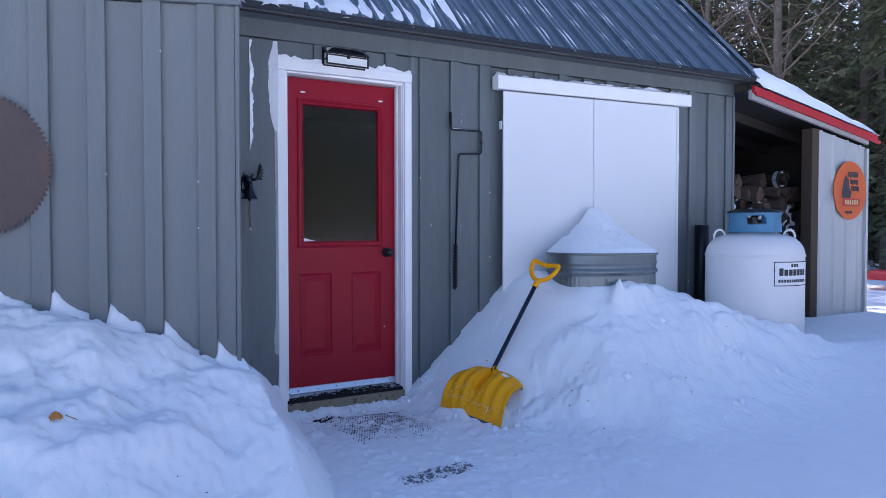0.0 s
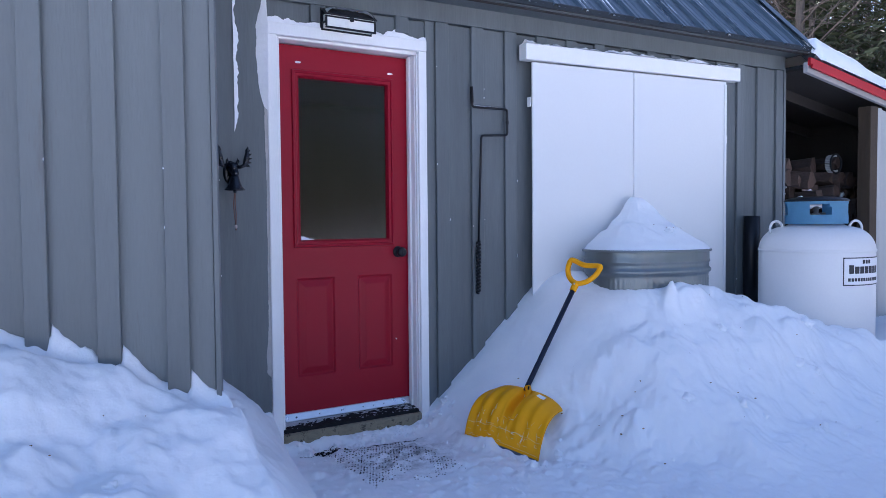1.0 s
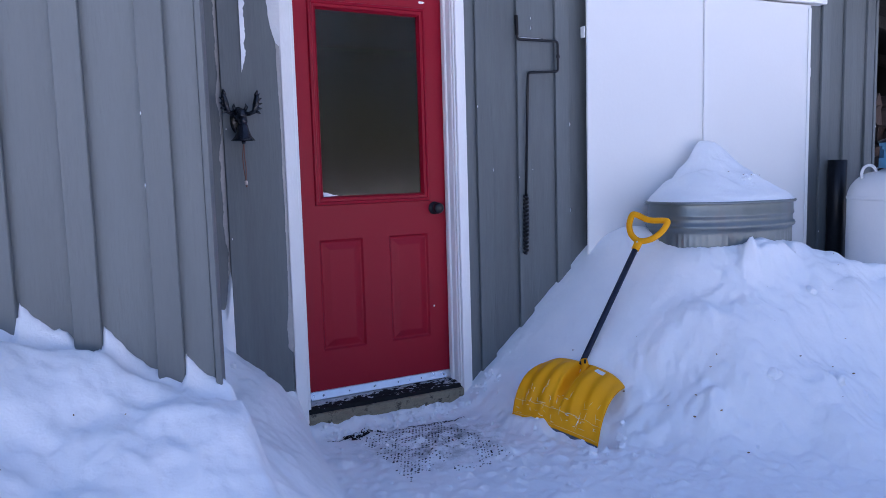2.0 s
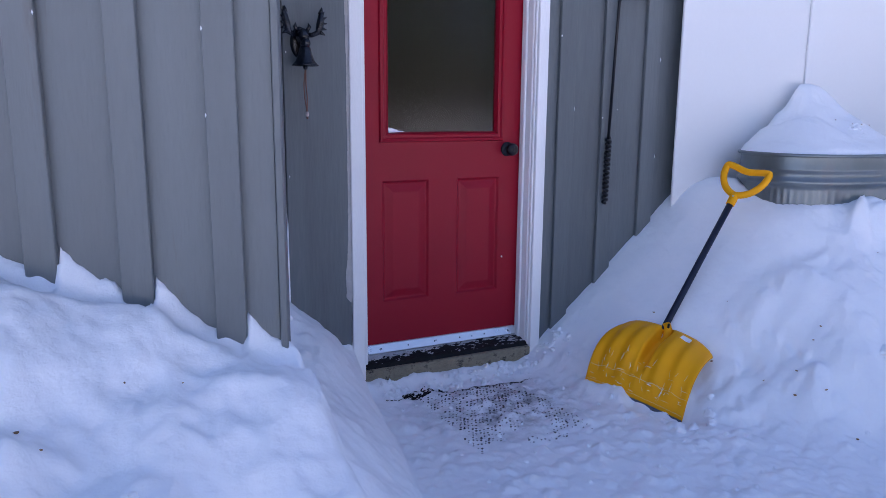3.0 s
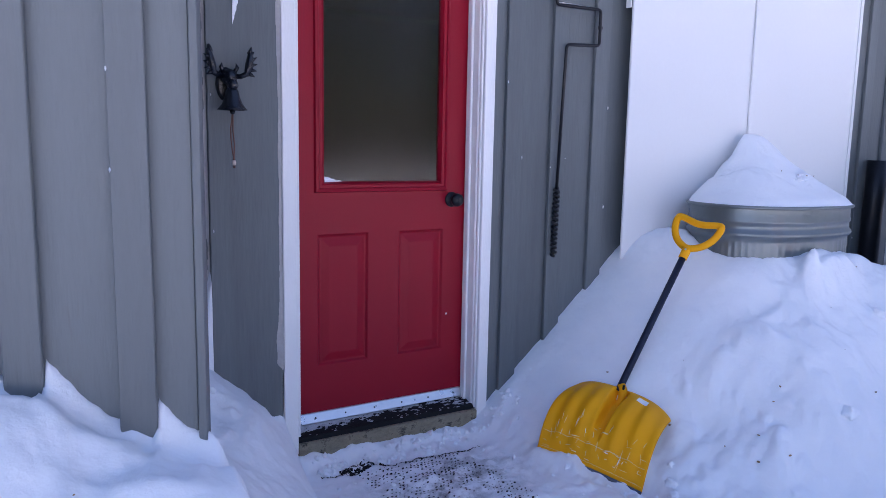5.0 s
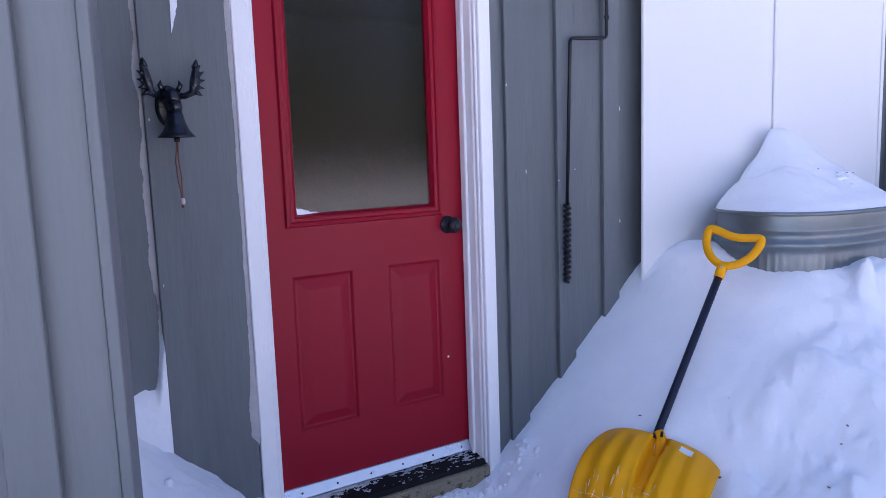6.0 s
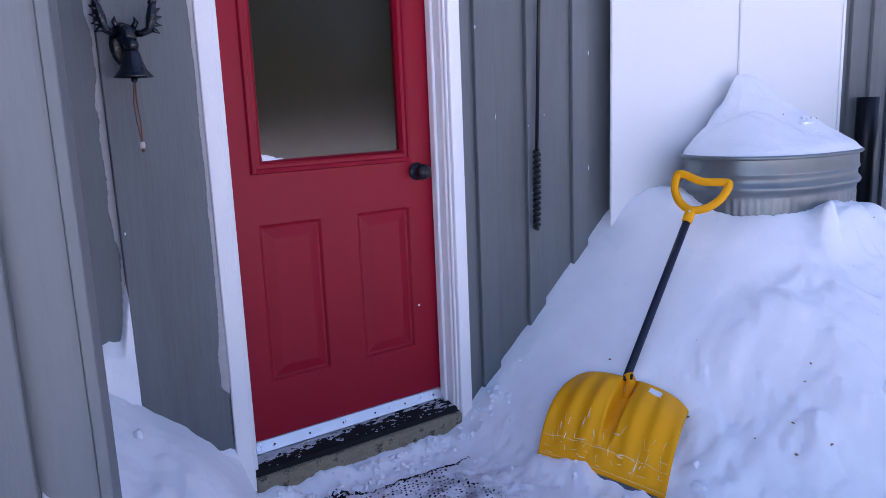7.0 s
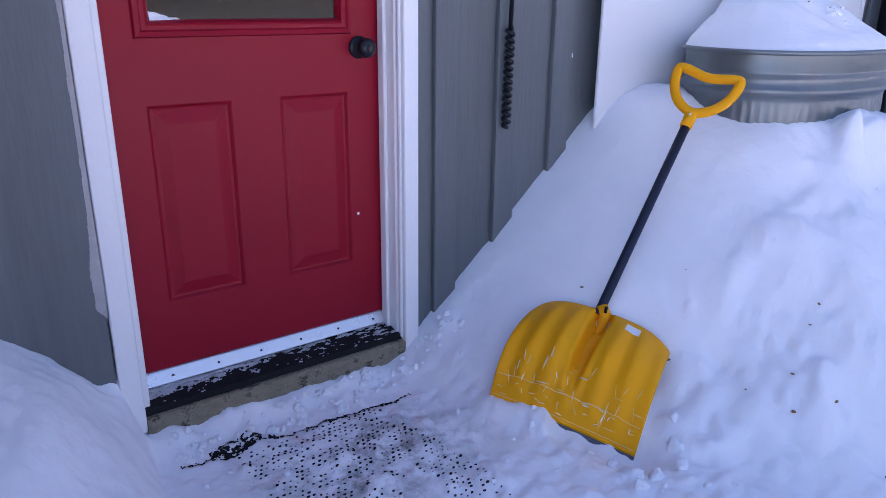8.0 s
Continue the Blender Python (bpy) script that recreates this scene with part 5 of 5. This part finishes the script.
part("front_sheet", ribbed(5.247, 6.09, SY + 0.02, 0.12, lambda x: roof_z(x) - 0.132), M_SHEDWHITE, shed, "white ribbed metal sheet")
part("corner_trim", box(6.06, 6.10, SY - 0.012, SY + 0.03, 0.15, roof_z(6.1) - 0.14, 0.003), M_SHEDWHITE, shed)
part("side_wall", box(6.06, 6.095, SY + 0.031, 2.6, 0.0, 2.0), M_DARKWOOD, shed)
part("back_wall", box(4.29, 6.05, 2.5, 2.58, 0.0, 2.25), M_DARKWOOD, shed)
sg = thing("round_sign", (5.76, SY - 0.02, 1.43), "round orange painted sign with dark and red bars, on the woodshed", "sign")
dsc = lathe([(0, 0.012), (0.285, 0.012), (0.292, 0.008), (0.292, 0)], n=56)
dsc.transform(pose(5.76, SY - 0.004, 1.43, 90, 0, 0))
disc = part("disc", dsc, M_ORANGE, sg)
for x0, z, n, h in ((5.70, 1.565, 5, 0.050), (5.75, 1.495, 4, 0.045), (5.77, 1.430, 4, 0.045), (5.66, 1.205, 9, 0.018)):
    for k in range(n):
        part("print_bar", box(x0 + k * 0.040 * h / 0.05, x0 + (k * 0.040 + 0.030) * h / 0.05, SY - 0.0195, SY - 0.0165, z - 0.006 * (k % 2), z + h), M_INK, disc)
part("print_bar", box(5.62, 5.92, SY - 0.0195, SY - 0.0165, 1.275, 1.350), M_SIGNRED, disc, "dark red painted band")
for k in range(6):
    part("print_bar", box(5.65 + k * 0.042, 5.675 + k * 0.042, SY - 0.0225, SY - 0.0198, 1.290, 1.335), M_CREAM, disc)
blob = bmesh.new()
vs = [blob.verts.new((5.60 + a, SY - 0.019, 1.27 + b)) for a, b in ((0.0, 0.085), (0.15, 0.085), (0.17, 0.14), (0.13, 0.19), (0.12, 0.27), (0.06, 0.31), (0.03, 0.24), (0.0, 0.15))]
f = blob.faces.new(vs)
r = bmesh.ops.extrude_face_region(blob, geom=[f])
for v in r["geom"]:
    if isinstance(v, bmesh.types.BMVert):
        v.co.y += 0.002
part("print_shape", blob, M_INK, disc)

# stacked firewood
random.seed(21)
log_meshes = []
for kind_ in range(6):
    bm = bmesh.new()
    n = 9
    wedge = kind_ % 3
    prof_ = []
    for k in range(n):
        a = 2 * math.pi * k / n
        r_ = 0.075 * (1 + 0.18 * math.sin(3 * a + kind_) + random.uniform(-0.08, 0.08))
        x, z = r_ * math.cos(a), r_ * math.sin(a)
        if wedge == 1:
            z = max(z, -0.012)
        if wedge == 2:
            x, z = min(x, 0.02), max(z, -0.02)
        prof_.append((x, z))
    a_ = [bm.verts.new((x, -0.2 + random.uniform(-0.01, 0.01), z)) for x, z in prof_]
    b_ = [bm.verts.new((x * 0.95, 0.2, z * 0.95)) for x, z in prof_]
    for k in range(n):
        bm.faces.new((a_[k], a_[(k + 1) % n], b_[(k + 1) % n], b_[k]))
    e1 = bm.faces.new(a_[::-1])
    e2 = bm.faces.new(b_)
    e1.material_index = e2.material_index = 1
    bmesh.ops.recalc_face_normals(bm, faces=bm.faces[:])
    me = bpy.data.meshes.new("log")
    bm.to_mesh(me)
    bm.free()
    me.materials.append(M_BARK)
    me.materials.append(M_CUT)
    log_meshes.append(me)
for row in range(12):
    for col in range(13):
        x = 4.40 + col * 0.132 + (row % 2) * 0.06 + random.uniform(-0.02, 0.02)
        z = 0.22 + row * 0.118 + random.uniform(-0.015, 0.015)
        if x > 5.98 or z > 1.62 - 0.10 * (x - 4.4) + random.uniform(-0.15, 0.1):
            continue
        ob = new("firewood_log", random.choice(log_meshes))
        ob.matrix_world = pose(x, 0.25 + random.uniform(-0.14, 0.08), z, random.uniform(-10, 10), random.uniform(0, 360), random.uniform(-28, 28))
        tagged(ob, "split bark-covered firewood log stacked in the shed", "firewood", "stacked firewood")
wsn = bmesh.new()
for k in range(70):
    x = random.uniform(4.4, 5.4)
    z = random.uniform(0.5, 1.35 - 0.1 * (x - 4.4))
    bmesh.ops.create_icosphere(wsn, subdivisions=3, radius=random.uniform(0.015, 0.06),
                               matrix=pose(x, 0.03 + random.uniform(-0.05, 0.05), z, 0, random.uniform(-35, 35), 0) @ Matrix.Diagonal((random.uniform(1.0, 1.9), 0.8, random.uniform(0.25, 0.6), 1)))
for v in wsn.verts:
    v.co += 0.045 * noise.noise_vector(v.co * 13) + 0.02 * noise.noise_vector(v.co * 37)
tagged(part("log_snow", wsn, M_SNOW2, smooth=True), "clumps of blown snow on the firewood", "snow", kind="stuff")
drum = thing("perforated_drum", (5.0, 0.0, 1.42), "white perforated drum lying on the firewood", "drum")
for k in range(30):
    a0, a1 = 2 * math.pi * k / 30, 2 * math.pi * (k + 0.55) / 30
    if not 1.2 < a0 < 5.4:
        continue
    bm = bmesh.new()
    q = [bm.verts.new((5.0 + r_ * math.cos(a), y - 0.28, 1.53 + r_ * math.sin(a))) for y in (0.16, 0.21) for r_, a in ((0.065, a0), (0.080, a0), (0.080, a1), (0.065, a1))]
    for f in ((0, 1, 2, 3), (7, 6, 5, 4), (0, 4, 5, 1), (1, 5, 6, 2), (2, 6, 7, 3), (3, 7, 4, 0)):
        bm.faces.new([q[i] for i in f])
    part("drum_slat", bm, M_SHEDWHITE, drum)
part("drum_rim", tube([(5.0 + 0.082 * math.cos(a), -0.125, 1.53 + 0.082 * math.sin(a)) for a in np.linspace(0, 6.283, 40)[:-1]], 0.008, 7, closed=True), M_RUBBER, drum, smooth=True)
gbx = thing("grey_cabinet", (6.22, 0.05, 0.2), "grey metal cabinet fixed beside the woodshed", "cabinet")
part("cabinet_body", box(6.11, 6.30, -0.20, 0.20, 0.45, 1.30, 0.01), M_GREYBOX, gbx)
part("cabinet_door", box(6.125, 6.285, -0.214, -0.2005, 0.48, 1.27, 0.004), M_GREYBOX, gbx)
part("foot_bracket", tube(arc_pts([(6.12, -0.1, 0.44), (6.30, -0.2, 0.22), (6.12, -0.2, 0.20)], 0.02), 0.012, 8), M_BLACK, gbx)
cart = thing("hand_cart", (9.6, 1.2, 0.16), "red metal hand cart standing in the snow", "cart")
part("tray", box(9.3, 10.2, 0.9, 1.5, 0.30, 0.42, 0.02), M_REDTOOL, cart)
part("upright", box(9.72, 9.77, 0.9, 0.95, 0.42, 1.05, 0.008), M_REDTOOL, cart)
for x in (9.45, 10.05):
    wl = lathe([(0, 0.03), (0.11, 0.03), (0.12, 0.0), (0.11, -0.03), (0, -0.03)], n=20)
    wl.transform(pose(x, 0.88, 0.26, 90, 0, 0))
    part("wheel", wl, M_RUBBER, cart)

# ---------------------------------------------------------------- crumbs of snow, bark litter
random.seed(8)
ck = bmesh.new()


def chunk(x, y, r, lift_=0.35):
    z = snow_height(x, y)
    g = bmesh.ops.create_icosphere(ck, subdivisions=3 if r > 0.012 else 2, radius=r, matrix=pose(x, y, z + r * lift_, random.uniform(0, 360), random.uniform(0, 360), 0)
                                   @ Matrix.Diagonal((1, random.uniform(0.6, 1), random.uniform(0.55, 0.9), 1)))
    o = Vector((random.random() * 9, random.random() * 9, 0))
    c = Vector((x, y, z + r * lift_))
    for v in g["verts"]:
        q = (v.co - c) / r
        v.co += q.normalized() * r * (0.5 * noise.noise(q * 1.3 + o) + 0.3 * noise.noise(q * 3.1 + o))


for k in range(14):
    chunk(random.gauss(1.0, 0.14), random.gauss(-0.72, 0.22), random.uniform(0.005, 0.020), 0.1)
for k in range(8):
    chunk(random.uniform(0.9, 1.2), random.uniform(-1.15, -0.8), random.uniform(0.006, 0.02), -0.35)
for k in range(26):
    y = random.uniform(-1.7, -0.6)
    chunk(random.uniform(1.4, 3.3), y, random.choice((0.006, 0.010, 0.018, 0.03, 0.04)), -0.15)
for k in range(110):
    chunk(random.uniform(0.0, 0.95), random.uniform(-0.24, -0.13), random.uniform(0.005, 0.015), 0.2)
for k in range(3):
    chunk(random.uniform(-0.55, -0.1), random.uniform(-1.5, -0.2), random.uniform(0.005, 0.018), 0.2)
for k in range(8):
    chunk(random.uniform(-2.1, -0.6), random.uniform(-2.0, -1.1), random.uniform(0.006, 0.03), -0.3)
for x, y, r in ((0.93, -0.95, 0.04), (0.97, -1.00, 0.028), (1.10, -0.96, 0.03), (1.05, -1.02, 0.022), (0.90, -1.01, 0.02)):
    chunk(x, y, r, 0.0)
for k in range(60):
    chunk(random.uniform(-0.1, 1.0), random.uniform(-1.5, -0.3) , random.uniform(0.004, 0.012), 0.0)
for k in range(14):
    x, y = random.gauss(2.37, 0.035), random.gauss(-0.56, 0.018)
    r = random.uniform(0.006, 0.016)
    z = heap_z(x, y) + 0.1 * r
    g = bmesh.ops.create_icosphere(ck, subdivisions=2, radius=r, matrix=Matrix.Translation((x, y, z)) @ Matrix.Diagonal((1, 0.8, 0.6, 1)))
    for v in g["verts"]:
        q = (v.co - Vector((x, y, z))) / r
        v.co += q * r * 0.5 * noise.noise(q * 1.6 + Vector((k * 3.1, 0, 0)))
tagged(part("snow_crumbs", ck, M_SNOW2, smooth=True), "loose crumbs and clods of shovelled snow", "snow", kind="stuff")

speck_mesh = bpy.data.meshes.new("bark_chip")
bm = bmesh.new()
bmesh.ops.create_icosphere(bm, subdivisions=1, radius=1.0, matrix=Matrix.Diagonal((1, 0.65, 0.4, 1)))
for v in bm.verts:
    v.co *= 1 + 0.4 * noise.noise(v.co * 2.0)
bm.to_mesh(bm_mesh := speck_mesh)
bm.free()
speck_mesh.materials.append(M_SPECK)
spots = [(1.416, -1.369, 0.008), (2.361, -1.58, 0.009), (1.42, -1.087, 0.007), (1.36, -1.135, 0.011), (1.26, -0.80, 0.010), (1.207, -0.493, 0.007), (1.33, -1.01, 0.006),
         (-1.24, -1.30, 0.008), (2.14, -1.35, 0.008), (1.23, -0.72, 0.006), (1.45, -1.2, 0.009), (-0.95, -1.75, 0.006), (1.55, -1.05, 0.006), (1.9, -1.25, 0.007)]
for k in range(16):
    spots.append((random.uniform(1.15, 2.8), random.uniform(-1.6, -0.6), random.uniform(0.0025, 0.006)))
for k in range(12):
    spots.append((random.uniform(-2.0, -0.65), random.uniform(-2.0, -1.15), random.uniform(0.0025, 0.006)))
for x, y, r_ in spots:
    ob = new("bark_chip", speck_mesh)
    ob.matrix_world = pose(x, y, snow_height(x, y) + r_ * 0.3, random.uniform(-20, 20), random.uniform(-20, 20), random.uniform(0, 360)) @ Matrix.Diagonal((r_, r_, r_, 1))
    tagged(ob, "brown chip of bark lying on snow", "bark chip", "bark litter on the snow")
for x, y, z in [(a, b, heap_z(a, b) + 0.010) for a, b in ((2.36, -0.55), (2.40, -0.57), (2.52, -0.53), (2.30, -0.50))]:
    ob = new("bark_chip", speck_mesh)
    ob.matrix_world = pose(x, y, z, 10, 5, 40) @ Matrix.Diagonal((0.006, 0.006, 0.006, 1))
    tagged(ob, "brown chip of bark lying on snow", "bark chip", "bark litter on the snow")
lf_ = thing("dead_leaf", (-1.42, -1.52, snow_height(-1.42, -1.52)), "curled orange-brown dead leaf on the snow bank", "leaf")
bm = patch((-1.445, -1.535, snow_height(-1.42, -1.52) + 0.004), (0.05, 0, 0), (0, 0.04, 0), (0, 0, 1), 14, 10,
           lambda s, t: 0.016 * (1.1 - (2 * s - 1) ** 2 - (2 * t - 1) ** 2 + 0.5 * fbm(s * 3, t * 3, 1, 2)))
part("leaf_blade", bm, M_LEAF, lf_, smooth=True)
part("leaf_stalk", tube([(-1.39, -1.52, snow_height(-1.42, -1.52) + 0.012), (-1.35, -1.53, snow_height(-1.35, -1.53) + 0.006)], 0.0018, 5), M_SPECK, lf_)

# ---------------------------------------------------------------- trees


def conifer(seed, height, spread):
    rnd = random.Random(seed)
    trunk = tube([(0, 0, -0.3), (0.03, 0, height * 0.4), (0, 0.02, height)], [height * 0.016, height * 0.011, 0.01], 10)
    vs, fs = [], []
    levels = int(height * 6.5)
    for i in range(levels):
        z = height * (0.06 + 0.93 * i / levels)
        reach = spread * (1 - (z / height) ** 1.15) * rnd.uniform(0.65, 1.12) + 0.12
        for b in range(rnd.randint(3, 5)):
            a = rnd.uniform(0, 6.283)
            ln = reach * rnd.uniform(0.6, 1.1)
            dirv = Vector((math.cos(a), math.sin(a), 0))
            sidev = Vector((-math.sin(a), math.cos(a), 0))
            n = max(4, int(ln * 9))
            for k in range(n):
                s = (k + rnd.random()) / n
                p = dirv * ln * s + Vector((0, 0, z - 0.32 * ln * s * s + 0.06 * ln))
                for sg_ in (-1, 1):
                    w = rnd.uniform(0.18, 0.46) * (1.1 - s * 0.55)
                    tip = p + (dirv * rnd.uniform(0.3, 0.9) + sidev * sg_ * rnd.uniform(0.4, 1) + Vector((0, 0, rnd.uniform(-0.7, 0.1)))).normalized() * w
                    o = Vector((rnd.uniform(-1, 1), rnd.uniform(-1, 1), rnd.uniform(-0.4, 1))).normalized() * w * 0.13
                    m_ = p.lerp(tip, 0.55)
                    j = len(vs)
                    vs.extend((p, m_ + o, tip, m_ - o))
                    fs.append((j, j + 1, j + 2, j + 3))
    me = bpy.data.meshes.new("crown")
    me.from_pydata(vs, [], fs)
    me.materials.append(M_NEEDLE)
    return trunk, me


def bare_tree(seed, height):
    rnd = random.Random(seed)
    trunk = tube([(0, 0, -0.3), (rnd.uniform(-0.1, 0.1), 0, height * 0.5), (rnd.uniform(-0.3, 0.3), 0, height)], [height * 0.009, height * 0.006, 0.010], 10)
    tw = bmesh.new()
    for i in range(46):
        z = height * rnd.uniform(0.18, 0.98)
        a = rnd.uniform(0, 6.283)
        ln = (1.15 - z / height) * height * 0.22 * rnd.uniform(0.5, 1.2)
        d = Vector((math.cos(a), math.sin(a), rnd.uniform(0.15, 0.9)))
        p0 = Vector((0, 0, z))
        p1, p2 = p0 + d * ln * 0.5, p0 + d * ln + Vector((0, 0, ln * 0.15))
        tube([p0, p1, p2], [0.022, 0.013, 0.004], 5, tw)
        for k in range(6):
            q0 = p0.lerp(p2, rnd.uniform(0.25, 0.95))
            e = Vector((rnd.uniform(-1, 1), rnd.uniform(-1, 1), rnd.uniform(-0.1, 0.9))).normalized() * ln * rnd.uniform(0.2, 0.5)
            tube([q0, q0 + e], [0.007, 0.002], 4, tw)
    return trunk, tw


protos = []
for s, h, w in ((1, 10.5, 2.6), (2, 13.0, 2.9), (3, 8.5, 2.4)):
    t = thing("conifer", (20, 12, 0.1), "dark green conifer at the edge of the woods", "tree", "conifers round the clearing")
    tr, cm = conifer(s, h, w)
    part("trunk", tr, M_TRUNK, t, local=True, smooth=True)
    c = new("crown", cm)
    c.parent = t
    protos.append(t)
bares = []
for s, h in ((11, 13.0), (12, 10.0)):
    t = thing("bare_tree", (22, 12, 0.1), "leafless grey-brown tree at the edge of the woods", "tree", "bare trees round the clearing")
    tr, tw = bare_tree(s, h)
    part("trunk", tr, M_TRUNK, t, local=True, smooth=True)
    part("crown", tw, M_TWIG, t, local=True)
    bares.append(t)
random.seed(31)
spots = [(14.5, 8.5, 0), (17.0, 10.5, 1), (13.0, 11.5, 2), (19.5, 9.5, 0), (16.0, 14.0, 1), (21.0, 12.5, 1), (12.0, 15.0, 0), (24.0, 10.0, 2), (18.5, 6.2, 2),
         (23.0, 15.5, 0), (26.5, 7.5, 1), (10.5, 18.0, 1), (15.5, 19.0, 0), (20.5, 18.0, 2), (22.0, 3.5, 1), (27.0, 1.0, 0), (24.5, -2.5, 1)]
for k in range(34):
    a = radians(random.uniform(2, 62))
    r_ = random.uniform(22, 42)
    spots.append((r_ * math.cos(a), r_ * math.sin(a), k % 3))
for k in range(28):
    a = radians(random.uniform(22, 46))
    r_ = 17 + k * 0.8
    spots.append((-1.6 + r_ * math.cos(a), -4.5 + r_ * math.sin(a), k % 3))
first = [True, True, True]
for x, y, k in spots:
    m = pose(x, y, 0.1, 0, 0, random.uniform(0, 360))
    if first[k]:
        protos[k].matrix_basis = m
        first[k] = False
    else:
        copy_thing(protos[k], m)
firstb = [True, True]
for i, (x, y) in enumerate(((11.6, 9.6), (13.6, 9.2), (15.6, 7.4), (18.0, 8.0), (20.2, 7.0), (17.6, 12.6), (22.5, 9.0), (25.0, 5.0), (21.5, 5.2), (14.0, 13.2), (19.0, 14.5),
                          (12.4, 6.6), (13.2, 5.4), (14.4, 6.2), (15.2, 4.6), (16.4, 6.8), (12.9, 7.7), (17.1, 5.2), (14.9, 8.3), (11.2, 7.4), (16.0, 3.4))):
    m = pose(x, y, 0.1, 0, 0, random.uniform(0, 360))
    k = i % 2
    if firstb[k]:
        bares[k].matrix_basis = m
        firstb[k] = False
    else:
        copy_thing(bares[k], m)
# unseen woods round the clearing behind the walker, added for the glass to reflect
for i in range(96):
    a = radians(150 + i * 2.2)
    # no trees in this sector, so sky light comes in from the left
    if 188 < 150 + i * 2.2 < 238:
        continue
    r_ = 19 + (i * 7 % 11)
    copy_thing(protos[i % 3] if i % 4 else bares[i % 2], pose(r_ * math.cos(a) * 1.1, r_ * math.sin(a) - 3, 0.1, 0, 0, i * 47))

# ---------------------------------------------------------------- boards and battens of the walls
random.seed(3)


def plank(parent, x0, x1, y0, y1, z0, z1, name, mat, local=False):
    bm = box(x0, x1, y0, y1, z0, z1)
    dz = random.uniform(-0.004, 0.004)
    for v in bm.verts:
        if v.co.z > (z0 + z1) / 2:
            v.co.x += random.uniform(-0.002, 0.002)
        v.co.z += dz
    bmesh.ops.bevel(bm, geom=bm.edges[:], offset=0.0025, segments=1, affect='EDGES')
    part(name, bm, mat, parent, local=local)


def zt(x):
    return 2.203 + lift(x)


plank(wall_front, -0.60, -0.357, -0.082, -0.0655, -0.25, zt(-0.6), "board", M_SIDING)
plank(wall_front, -0.352, -0.0945, -0.104, -0.0655, -0.25, zt(-0.35), "board", M_SIDING)
# short boards over the door
for a, b in ((-0.089, 0.17), (0.172, 0.43), (0.432, 0.69), (0.692, 0.852)):
    plank(wall_front, a, b - 0.002, -0.086, -0.0655, 2.10, zt(a), "board", M_SIDING)
for x in (0.150, 0.655):
    plank(wall_front, x, x + 0.085, -0.107, -0.0862, 2.112 + lift(x), zt(x), "batten", M_SIDING)
xb = [0.8545] + [0.96 + 0.25 * k for k in range(13)] + [4.21, 4.27]
for a, b in zip(xb, xb[1:]):
    plank(wall_front, a + 0.0015, b - 0.0015, -0.086, -0.0655, -0.25, zt(a), "board", M_SIDING)
for x in [0.918 + 0.25 * k for k in range(13)] + [4.168]:
    plank(wall_front, x, x + 0.088, -0.107, -0.0862, -0.25, zt(x), "batten", M_SIDING)
plank(wall_front, 4.262, 4.292, -0.110, 0.0, -0.2, 2.21 + lift(4.27), "corner_board", M_SIDING)
# wing wall: boards at y = 0, battens proud of them
e0 = -0.0195
rights = [-0.108 - 0.236 * k for k in range(17)]
prev = e0
for r_ in rights:
    c = r_ - 0.04
    plank(wing, c + 0.0015, prev - 0.0015, 0.0, 0.0215, -0.2, 2.084, "board", M_WING, True)
    plank(wing, r_ - 0.080, r_, -0.0215, -0.0002, -0.2, 2.084, "batten", M_WING, True)
    prev = c
part("rub_board", box(-4.2, -0.02, 0.0, 0.0215, 2.281, 2.75), M_WING, wing, local=True)

# flecks of snow caught on the edges of the battens
random.seed(17)
fk = bmesh.new()
wm = wing.matrix_basis
for k in range(13):
    r_ = random.choice(rights[:6])
    p = wm @ Vector((r_ - random.choice((0.001, 0.079)), -0.0225, random.uniform(0.75, 2.0)))
    h = random.uniform(0.004, 0.018)
    tube([p, p + Vector((0.0005, -0.001, h / 2)), p + Vector((0, 0, h))], [0.0004, random.uniform(0.0012, 0.0028), 0.0004], 5, fk)
for k in range(12):
    x = random.choice((-0.343, 0.919, 1.005, 1.169, 1.255, 1.419, 1.505, 3.67, 3.92))
    p = Vector((x, -0.1085, random.uniform(0.55, 2.1)))
    h = random.uniform(0.004, 0.02)
    tube([p, p + Vector((0.0005, -0.001, h / 2)), p + Vector((0, 0, h))], [0.0004, random.uniform(0.0012, 0.003), 0.0004], 5, fk)
tagged(part("snow_flecks", fk, M_SNOW2), "tiny flecks of snow caught on the batten edges", "snow", kind="stuff")
